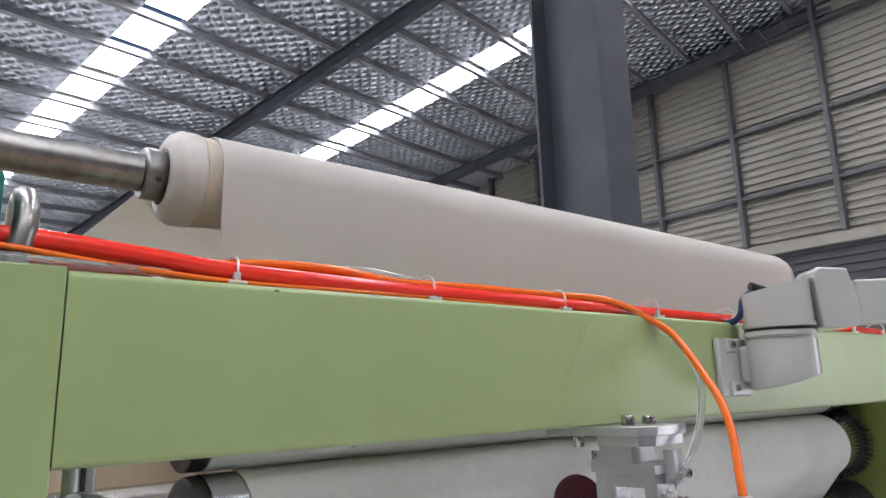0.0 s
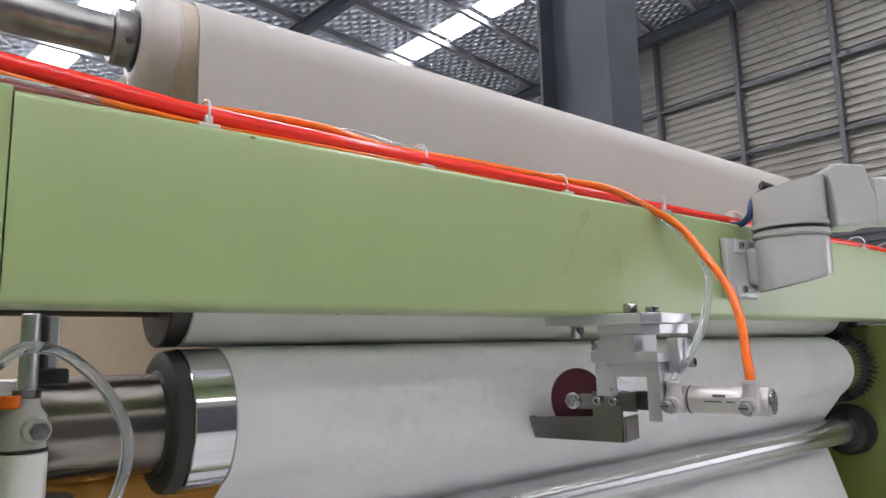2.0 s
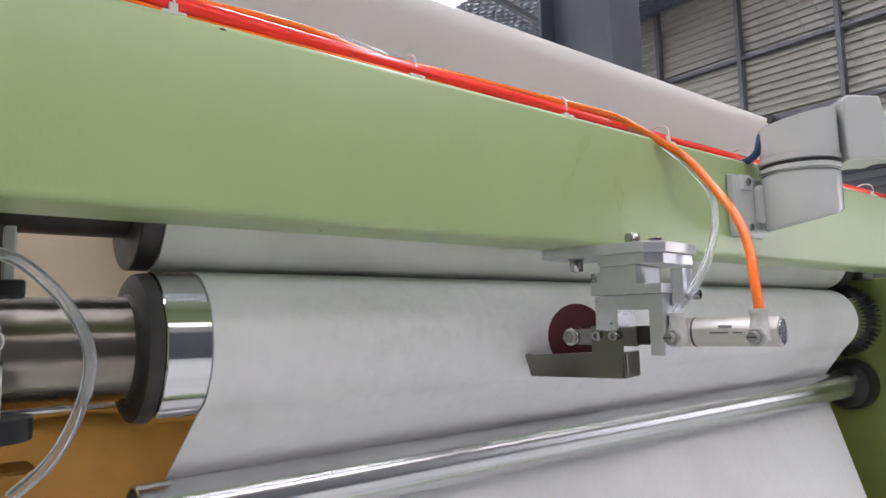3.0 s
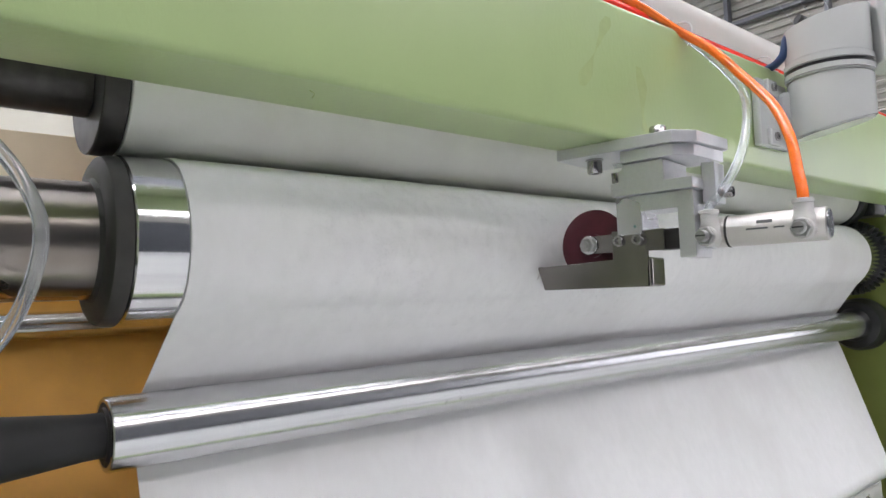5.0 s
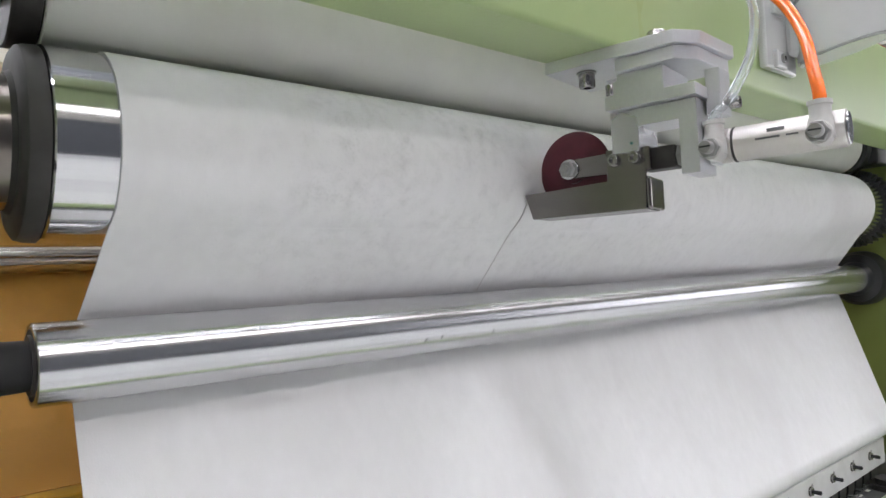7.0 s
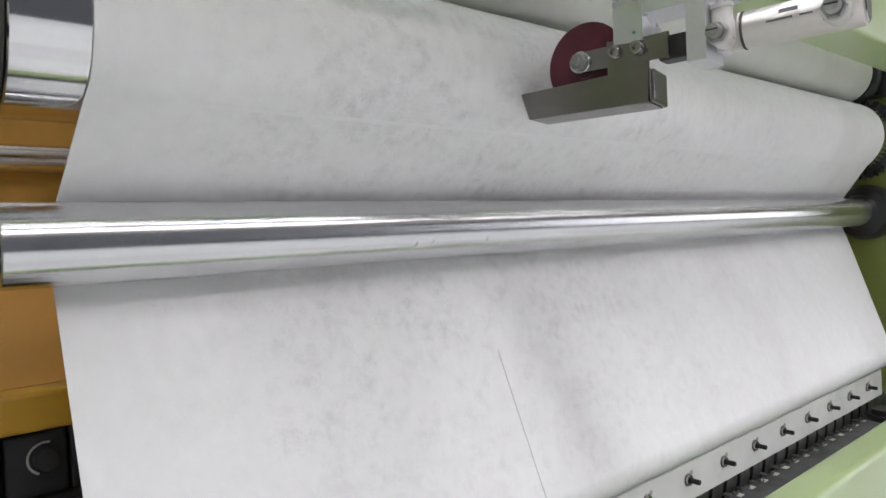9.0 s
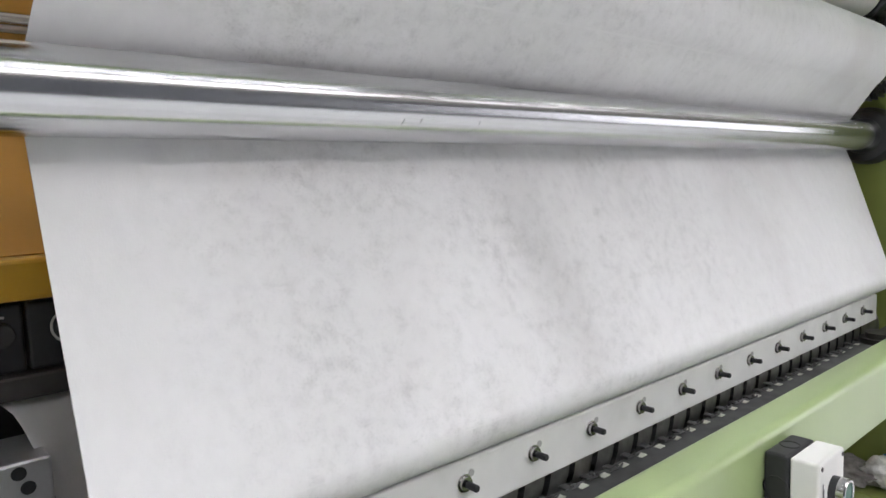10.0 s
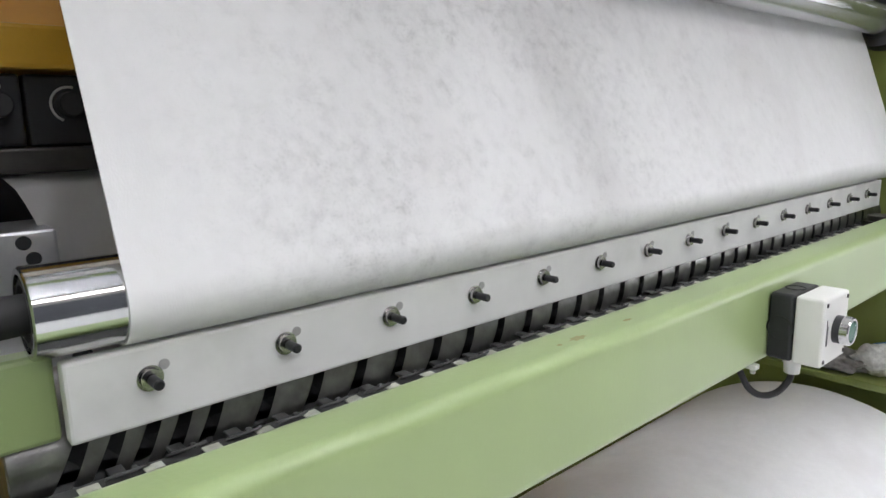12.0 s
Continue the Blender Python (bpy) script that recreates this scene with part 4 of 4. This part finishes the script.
# ---- swivel joint and support arm ----
def swivel():
    j = thing("swivel_joint", "grey die-cast swivel joint of a support arm", "swivel joint")
    cx, cy, r = 1.016, 0.431, 0.0465
    plate = box(0.930, 1.008, 0.4785, 0.4878, 1.761, 1.843, 0.003)
    part("flange", plate, GREY_CAST, j)
    for z in (1.773, 1.833):
        part("lug", box(0.9465, 0.9720, 0.4735, 0.480, z - 0.0105, z + 0.0095, 0.002), GREY_CAST, j)
        socket_bolt("screw", (0.959, 0.4735, z), "y", 0.003, 0.0052, j, -1)

    def slanted(z0, z1, tilt0, tilt1, rad, n=48):
        bm = bmesh.new()
        lo, hi = [], []
        for i in range(n):
            a = 2 * math.pi * i / n
            c, s = math.cos(a), math.sin(a)
            along = c * 0.72 - s * 0.69
            lo.append(bm.verts.new((cx + rad * c, cy + rad * s, z0 + tilt0 * along)))
            hi.append(bm.verts.new((cx + rad * c, cy + rad * s, z1 + tilt1 * along)))
        for i in range(n):
            k = (i + 1) % n
            bm.faces.new((lo[i], lo[k], hi[k], hi[i]))
        bm.faces.new(lo[::-1])
        bm.faces.new(hi)
        bm.normal_update()
        bmesh.ops.bevel(bm, geom=[e for e in bm.edges if e.calc_face_angle(0) > 0.8], offset=0.0025, segments=2, affect="EDGES")
        return smooth(bm, 20)
    part("lower_cup", slanted(1.779, 1.841, 0.011, 0.0, r), GREY_CAST, j)
    part("neck", prism([(0.980, 0.479), (1.020, 0.479), (1.030, 0.452), (0.992, 0.452)], "z", 1.780, 1.832, 0.006), GREY_CAST, j)
    part("lower_ring", slanted(1.841, 1.8518, 0.0, 0.0, r + 0.002), GREY_CAST, j)
    part("seam", slanted(1.8518, 1.8530, 0.0, 0.0, r + 0.0003), BLACK, j)
    part("upper_ring", slanted(1.8530, 1.8640, 0.0, 0.0, r + 0.002), GREY_CAST, j)
    cup = bmesh.new()
    n, th = 48, 0.004
    rows = [[], [], [], []]
    for i in range(n):
        a = 2 * math.pi * i / n
        c, s = math.cos(a), math.sin(a)
        top = 1.9145 + 0.010 * (c * 0.72 - s * 0.69)
        for row, (rad, z) in zip(rows, ((r, 1.864), (r, top), (r - th, top), (r - th, 1.866))):
            row.append(cup.verts.new((cx + rad * c, cy + rad * s, z)))
    for a, b in zip(rows, rows[1:]):
        for i in range(n):
            k = (i + 1) % n
            cup.faces.new((a[i], a[k], b[k], b[i]))
    cup.faces.new(rows[3])
    part("upper_cup", smooth(cup), GREY_CAST, j)
    turn = Matrix.Translation((cx, cy, 0)) @ Matrix.Rotation(math.atan2(-0.69, 0.72), 4, "Z")
    h = prism([(0.0475, 1.8645), (0.0475, 1.852), (0.096, 1.852), (0.1015, 1.862), (0.0985, 1.894), (0.090, 1.934), (0.050, 1.937), (0.0435, 1.930)], "y", -0.031, 0.031, 0.003)
    h.transform(turn)
    part("arm_housing", h, GREY_CAST, j)
    t = box(0.100, 1.3, -0.024, 0.024, 1.856, 1.918, 0.004)
    t.transform(turn)
    part("arm", t, GREY_CAST, j)
    part("cable", sweep([(1.040, 0.435, 1.895), (1.024, 0.444, 1.909), (1.003, 0.457, 1.910), (0.990, 0.466, 1.898), (0.986, 0.471, 1.876), (0.994, 0.492, 1.868), (1.010, 0.53, 1.873)], 0.0050, 12), BLUE, j, "dark blue cable")
    part("cable", sweep([(1.034, 0.422, 1.890), (1.016, 0.436, 1.906), (0.999, 0.446, 1.913), (0.988, 0.452, 1.917)], 0.0062, 12), BLACK_RUBBER, j)
    for pts in ([(0.655, 1.851), (0.648, 1.838), (0.634, 1.815), (0.618, 1.790), (0.612, 1.778)], [(0.700, 1.812), (0.705, 1.790), (0.703, 1.768), (0.707, 1.748)]):
        bm = bmesh.new()
        rows = []
        for i, p in enumerate(spline([(x, 0.4878, z) for x, z in pts], 6)):
            w = 0.0045 + 0.003 * noise.noise(p * 60) + 0.003 * math.sin(i * 0.4)
            rows.append([bm.verts.new(p + Vector((d * w, 0, 0))) for d in (-1, 1)])
        for a, b in zip(rows, rows[1:]):
            bm.faces.new((a[0], a[1], b[1], b[0]))
        part("drip_stain", bm, STAIN, frame_thing)
    tb = thing("terminal_block", "small green terminal block on the beam", "terminal block")
    part("block", box(1.27, 1.31, 0.530, 0.550, 1.8685, 1.893, 0.001), TEAL, tb)
    st = part("paint_mark", sweep([(0.352, 0.506, 1.7340), (0.358, 0.511, 1.7340), (0.361, 0.520, 1.7340)], 0.0005, 6, 4), STAIN)
    tagged(st, "small dull paint smear on the green beam", "paint mark")


# ---- left end: valve and clear hose ----
def left_valve():
    v = thing("air_valve", "white air cylinder with a clear hose beside the shaft", "air cylinder")
    part("body", rod(1.40, 1.6400, 0.0150, "z", (0.1455, 0.575, 0), 36), WHITE_PLASTIC, v)
    part("seal_ring", rod(1.6400, 1.6425, 0.0152, "z", (0.1455, 0.575, 0), 36, 0.0005), DARK_STEEL, v)
    part("head", lathe([(1.6425, 0), (1.6425, 0.0142), (1.6640, 0.0138), (1.6700, 0.0100), (1.6760, 0.0090), (1.6760, 0)], "z", (0.1450, 0.575, 0), 28), FITTING, v)
    part("boss", rod(-0.024, -0.008, 0.0088, "y", (0.1500, 0.575, 1.6555), 28, 0.001), FITTING, v)
    part("nut", hexagon(0.0062, -0.030, -0.024, "y", (0.1510, 0.575, 1.6555)), DULL, v)
    part("screw", rod(-0.034, -0.030, 0.0035, "y", (0.1510, 0.575, 1.6555), 16), DULL, v)
    part("marker_ring", rod(1.6700, 1.6790, 0.0085, "z", (0.1350, 0.572, 0), 20), ORANGE, v, "orange plastic marker ring")
    part("lock_nut", hexagon(0.0088, 1.6765, 1.6825, "z", (0.1455, 0.575, 0)), DULL, v)
    part("rod", rod(1.6760, 1.735, 0.0062, "z", (0.1455, 0.575, 0), 24), ALU, v)
    part("clamp", box(0.1500, 0.1720, 0.578, 0.600, 1.6835, 1.6960, 0.002), BLACK, v)
    part("clamp", rod(1.590, 1.606, 0.024, "z", (0.156, 0.585, 0), 28), BLACK, v)
    part("post", box(0.1500, 0.1600, 0.600, 0.615, 1.684, 1.735, 0.002), DARK_STEEL, v)
    part("guide_strip", box(0.1610, 0.1680, 0.602, 0.612, 1.696, 1.735, 0.001), ALU, v)
    part("hose", sweep([(0.122, 0.53, 1.700), (0.14, 0.545, 1.711), (0.165, 0.55, 1.705), (0.189, 0.55, 1.682), (0.204, 0.55, 1.655), (0.2065, 0.55, 1.632), (0.199, 0.55, 1.603), (0.185, 0.55, 1.578), (0.165, 0.552, 1.56)], 0.0042, 14), CLEAR, v, "clear plastic hose")


# ---- behind the paper ----
def rear():
    cr = part("rear_web", web([(1.0, 1.80), (1.0, 1.62), (0.99, 1.605)], -0.3, 1.5), CREAM)
    tagged(cr, "cream paper web behind the rollers", "paper web")
    for nm, y, z, r, m in (("rear_roller", 0.86, 1.583, 0.0125, CHROME), ("rear_roller", 0.90, 1.648, 0.030, STEEL), ("rear_roller", 0.855, 1.20, 0.030, SHAFT)):
        o = thing(nm, "steel roller in the machine behind the paper", "roller", group="rear rollers")
        part("tube", rod(-0.3, 1.70, r, "x", (0, y, z), 48), m, o)
    k = part("kraft_sheet", web([(0.87, 1.628), (0.868, 1.600), (0.865, 1.57), (0.83, 1.50), (0.775, 1.44), (0.745, 1.405)], -0.3, 1.2), KRAFT)
    tagged(k, "brown kraft sheet inside the machine", "sheet")
    bm = bmesh.new()
    n = 12
    rows = []
    for i in range(n + 1):
        a = math.pi * (0.15 + 0.8 * i / n)
        rows.append([bm.verts.new((x + 0.008 * math.cos(a) + 0.01 * (q == 0), 0.80 - 0.018 * math.cos(a), 1.535 + 0.018 * math.sin(a) - 0.012 * q)) for q, x in enumerate((-0.1, 0.205))])
    for a, b in zip(rows, rows[1:]):
        bm.faces.new((a[0], a[1], b[1], b[0])).smooth = True
    bmesh.ops.solidify(bm, geom=bm.faces[:], thickness=0.0015)
    tagged(part("curled_paper", bm, KRAFT), "curled brown paper scrap on the kraft sheet", "paper")
    f = thing("yellow_frame", "yellow painted machine frame behind the paper", "machine frame")
    part("beam", box(-0.3, 1.2, 0.722, 0.80, 1.376, 1.404, 0.003), YELLOW, f)
    part("plate", box(-0.3, 0.215, 0.80, 0.84, 1.404, 1.50, 0.003), YELLOW, f)
    part("back_plate", box(-0.3, 1.72, 1.45, 1.47, 0.6, 1.60), YELLOW, f)
    c = thing("control_panel", "black control panel with round dials and white scales", "control panel")
    for k in range(8):
        x0 = 0.187 + 0.0415 * k
        mod = part("module", box(x0, x0 + 0.0395, 0.733, 0.78, 1.327, 1.3735, 0.002), BLACK, c)
        pts = [(x0 + 0.0255 + 0.0115 * math.cos(radians(a)), 0.7325, 1.354 + 0.0115 * math.sin(radians(a))) for a in range(75, 246, 17)]
        part("scale", sweep(pts, 0.0009, 6, 2), FITTING, mod)
        part("knob", lathe([(0.733, 0.0085), (0.724, 0.008), (0.723, 0.007), (0.723, 0)], "y", (x0 + 0.0255, 0, 1.354), 28), BLACK_RUBBER, mod)
    # added black sheet that fills the dark gap below the ledge
    part("skirt", box(-0.3, 0.6, 0.80, 0.815, 1.12, 1.3095, 0.002), BLACK, c)
    part("ledge", box(-0.3, 0.6, 0.722, 0.80, 1.310, 1.3265, 0.002), DARK_STEEL, c)
    bm = bmesh.new()
    rows = []
    for i in range(15):
        s = i / 14
        z = 1.310 - 0.13 * s
        x0 = 0.290 + 0.037 * s ** 0.6
        rows.append([bm.verts.new((x0 + (0.65 - x0) * q / 8, 0.728 - 0.03 * s + 0.006 * math.sin(q), z)) for q in range(9)])
    for a, b in zip(rows, rows[1:]):
        for i in range(8):
            bm.faces.new((a[i], a[i + 1], b[i + 1], b[i])).smooth = True
    bmesh.ops.solidify(bm, geom=bm.faces[:], thickness=0.001)
    tagged(part("hanging_sheet", bm, PAPER), "grey-white sheet hanging inside the machine", "sheet")
    a = thing("bearing_block", "aluminium block with two dark holes", "bearing block")
    part("block", box(0.10, 0.313, 0.70, 0.76, 1.180, 1.2765, 0.002), ALU, a)
    for x, z in ((0.300, 1.2690), (0.3045, 1.2585)):
        part("hole", rod(0.0, 0.0012, 0.0045, "y", (x - 0.006, 0.6995, z), 16, 0.0002), BLACK, a)
    # unseen plates added to keep light off the left roller ends and the inside
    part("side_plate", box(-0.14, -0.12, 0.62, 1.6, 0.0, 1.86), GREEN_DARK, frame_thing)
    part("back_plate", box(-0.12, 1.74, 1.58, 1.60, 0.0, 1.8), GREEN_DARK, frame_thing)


# ---- below: wound roll and rags ----
def below():
    r = thing("wound_roll", "wound roll of white paper under the lower beam", "paper roll")
    part("roll", lathe([(0.35, 0.04), (0.35, 0.393)] + [(0.353 + 0.0158 * k, 0.395 + 0.0006 * math.sin(k * 1.9)) for k in range(81)] + [(1.62, 0.393), (1.62, 0.04)], "x", (0, 0.67, 0.40), 144), PAPER, r)
    part("core", lathe([(0.33, 0.03), (0.33, 0.038), (1.64, 0.038), (1.64, 0.03)], "x", (0, 0.67, 0.40), 40), KRAFT, r)
    part("shaft", rod(-0.11, 1.738, 0.02, "x", (0, 0.67, 0.40), 32), DULL, r)
    ledge = thing("side_ledge", "green steel ledge on the side plate", "ledge")
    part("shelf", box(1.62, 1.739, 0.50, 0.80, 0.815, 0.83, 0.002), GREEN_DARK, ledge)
    rng = random.Random(4)
    for k, (x, y, z, sx, sy, sz, m) in enumerate(((1.68, 0.66, 0.845, 0.05, 0.055, 0.022, "grey"), (1.69, 0.60, 0.852, 0.042, 0.045, 0.03, "white"), (1.715, 0.585, 0.875, 0.02, 0.03, 0.012, "blue"))):
        bm = bmesh.new()
        bmesh.ops.create_icosphere(bm, subdivisions=4, radius=1.0)
        for v in bm.verts:
            n = noise.noise(v.co * 2.2 + Vector((k * 5, 0, 0))) * 0.45 + noise.noise(v.co * 5.0) * 0.16
            v.co = v.co * (1 + n)
            v.co = Vector((x + v.co.x * sx, y + v.co.y * sy, max(0.831, z + v.co.z * sz)))
        for f in bm.faces:
            f.smooth = True
        col = {"grey": (0.25, 0.24, 0.23), "white": (0.6, 0.6, 0.58), "blue": (0.03, 0.16, 0.32)}[m]
        tagged(part("rag", bm, mat("rag_" + m, col, 0.9, vary=0.25, grain=120, bump=0.4, bump_scale=300)), m + " crumpled cloth rag on the ledge", "rag", "rags")


# ---- things high in the hall ----
def hall_things():
    for k in range(4):
        a = Vector((6.5, 3.0 + 0.35 * k, 6.6 + 0.1 * k))
        b = Vector((15.0, 4.6 + 0.3 * k, 6.4 - 0.05 * k))
        mid = (a + b) / 2 - Vector((0, 0, 0.12))
        tagged(part("hall_wire", sweep([a, mid, b], 0.0035, 6, 8), GALV), "thin wire strung across the hall", "wire", "hall wires")
    lamp = thing("high_bay_lamp", "pale conical high-bay lamp hung in the hall", "lamp")
    c = (7.4, 1.72, 0)
    part("shade", lathe([(3.70, 0.30), (3.71, 0.31), (3.86, 0.16), (3.90, 0.10), (3.90, 0.0)], "z", c, 40), IVORY, lamp)
    part("housing", lathe([(3.90, 0.0), (3.90, 0.09), (4.12, 0.08), (4.15, 0.0)], "z", c, 24), DULL, lamp)
    part("cord", rod(4.15, 10.3, 0.012, "z", c, 8), BLACK, lamp)
    bm = box(6.3, 6.6, 1.42, 1.44, 0, 12)
    box(6.3, 6.6, 1.10, 1.12, 0, 12, bm=bm)
    box(6.43, 6.47, 1.12, 1.42, 0, 12, bm=bm)
    tagged(part("steel_column", bm, IRON), "dark blue-grey steel H-section hall column", "column", kind="structure")


knife_section()
button_box()
air_lines()
swivel()
left_valve()
rear()
below()
hall_things()


# ---- specks and the fresh slit, carried by the running paper ----
def web_lengths():
    out = [0.0]
    for (y0, z0), (y1, z1) in zip(WEB, WEB[1:]):
        out.append(out[-1] + math.hypot(y1 - y0, z1 - z0))
    return out


LENGTHS = web_lengths()
CONTACT = MAIN[2] * radians(119)           # from the nip to the blade's foot, where the tray hides waiting pieces from view


def on_web(s):
    """The pose on the paper's front at s metres from the nip."""
    if s < 0:                              # not yet through the nip
        return pose(0, WEB[0][0] - 0.03 * s, WEB[0][1] + 0.1 * s, -90)
    s = min(s, LENGTHS[-1] - 0.002)
    k = max(i for i, v in enumerate(LENGTHS[:-1]) if v <= s)
    f = (s - LENGTHS[k]) / (LENGTHS[k + 1] - LENGTHS[k])
    (y0, z0), (y1, z1) = WEB[k], WEB[k + 1]
    return pose(0, y0 + (y1 - y0) * f, z0 + (z1 - z0) * f, math.degrees(math.atan2(y1 - y0, z0 - z1)))


def travel(t):
    """How far the paper has run by t seconds."""
    keys = ((0, 0), (5.5, 0), (6.0, 0.03), (6.5, 0.062), (6.7, 0.075), (7.4, 0.15), (8.3, 0.29), (8.9, 0.395), (12.0, 0.965))
    for (t0, s0), (t1, s1) in zip(keys, keys[1:]):
        if t <= t1:
            return s0 + (s1 - s0) * (t - t0) / (t1 - t0)
    return keys[-1][1]


def web_rows(offset, least):
    rows, last = [], None
    times = [0.0] + [5.4 + 0.1 * i for i in range(67)]
    places = [max(travel(t) + offset + CONTACT, least) for t in times]
    for i, (t, s) in enumerate(zip(times, places)):
        near = places[max(i - 1, 0):i + 2]
        if i in (0, len(times) - 1) or max(near) - min(near) > 1e-6 and min(near) < LENGTHS[-1]:
            rows.append((t, on_web(s)))
    return rows


def mottle():
    """A thin film of soft grey clouds, clear between them."""
    m = bpy.data.materials.new("grey_paper_clouds")
    m.use_nodes = True
    nt = m.node_tree
    b = nt.nodes["Principled BSDF"]
    b.inputs["Base Color"].default_value = (0.20, 0.18, 0.168, 1)
    b.inputs["Roughness"].default_value = 0.9
    uv = nt.nodes.new("ShaderNodeUVMap")

    def clouds(scale, detail, lo, hi, a, z):
        n = nt.nodes.new("ShaderNodeTexNoise")
        n.inputs["Scale"].default_value, n.inputs["Detail"].default_value = scale, detail
        nt.links.new(uv.outputs[0], n.inputs["Vector"])
        r = nt.nodes.new("ShaderNodeMapRange")
        for i, v in enumerate((lo, hi, a, z)):
            r.inputs[i + 1].default_value = v
        nt.links.new(n.outputs["Fac"], r.inputs[0])
        return r.outputs[0]

    def maths(op, p, q):
        n = nt.nodes.new("ShaderNodeMath")
        n.operation = op
        for sock, v in zip(n.inputs, (p, q)):
            if isinstance(v, bpy.types.NodeSocket):
                nt.links.new(v, sock)
            else:
                sock.default_value = v
        return n.outputs[0]
    xyz = nt.nodes.new("ShaderNodeSeparateXYZ")
    nt.links.new(uv.outputs[0], xyz.inputs[0])
    side = nt.nodes.new("ShaderNodeMapRange")
    for i, v in enumerate((0.15, 0.75, 1.0, 0.15)):
        side.inputs[i + 1].default_value = v
    nt.links.new(maths("ABSOLUTE", maths("SUBTRACT", xyz.outputs[0], 0.60), 0.0), side.inputs[0])
    broad = maths("ADD", clouds(7, 2, 0.38, 0.68, 0.0, 0.6), clouds(38, 6, 0.42, 0.70, 0.0, 0.9))
    grain = clouds(420, 2, 0.52, 0.74, 0.12, 1.0)
    soft = maths("MULTIPLY", maths("MULTIPLY", clouds(95, 6, 0.42, 0.70, 0.0, 1.0), broad), 0.13)
    hard = maths("MULTIPLY", maths("MULTIPLY", grain, broad), 0.14)
    start = nt.nodes.new("ShaderNodeMapRange")        # the clouds are fainter on the first stretch to pass
    for i, v in enumerate((0.02, 0.24, 0.35, 1.0)):
        start.inputs[i + 1].default_value = v
    nt.links.new(xyz.outputs[1], start.inputs[0])
    edge = nt.nodes.new("ShaderNodeMapRange")
    for i, v in enumerate((0.322, 0.44, 0.0, 1.0)):
        edge.inputs[i + 1].default_value = v
    nt.links.new(xyz.outputs[0], edge.inputs[0])
    nt.links.new(maths("MULTIPLY", maths("MULTIPLY", maths("MULTIPLY", maths("ADD", soft, hard), side.outputs[0]), start.outputs[0]), edge.outputs[0]), b.inputs["Alpha"])
    return m


MOTTLE = mottle()
SLIT = mat("slit_edge", (0.60, 0.56, 0.56), 0.8)
running = []


def running_marks():
    half = 0.0055
    for k in range(84):
        bm = bmesh.new()
        uv = bm.loops.layers.uv.new("UVMap")
        f = bm.faces.new([bm.verts.new((x, -0.0008, z)) for x, z in ((0.322, -half), (1.55, -half), (1.55, half), (0.322, half))])
        for loop in f.loops:
            loop[uv].uv = (loop.vert.co.x, loop.vert.co.z + 2 * half * k)
        ob = tagged(part("paper_mottling", bm, MOTTLE), "faint grey clouds on the running paper", "mottling", kind="stuff")
        running.append((ob, web_rows(0.06 - 2 * half * k, -1.2)))
    for k in range(16):
        bm = box(0.6619, 0.6622, -0.0013, -0.0007, -0.0045, 0.0045)
        ob = tagged(part("paper_slit", bm, SLIT), "short length of fresh slit in the paper", "slit", "slit in the paper")
        running.append((ob, web_rows(-0.009 * k, CONTACT)))


running_marks()


# ---- what moves ----
def motions():
    back, cut = -0.0200, -0.0080
    walk(arm, [(0.0, pose(0, back, 0)), (5.30, pose(0, back, 0)), (5.42, pose(0, cut, 0)), (7.10, pose(0, cut, 0)), (7.25, pose(0, back, 0)), (12.0, pose(0, back, 0))])
    walk(lower_run, [(0.0, pose(0, 0, 0)), (8.6, pose(0, 0, 0)), (9.5, pose(0.0175, 0, 0)), (10.0, pose(0.0205, 0, 0)), (10.5, pose(0.0265, 0, 0)), (11.5, pose(0.028, 0, 0)), (12.0, pose(0.028, 0, 0))])
    for ob, rows in running:
        walk(ob, rows)


motions()
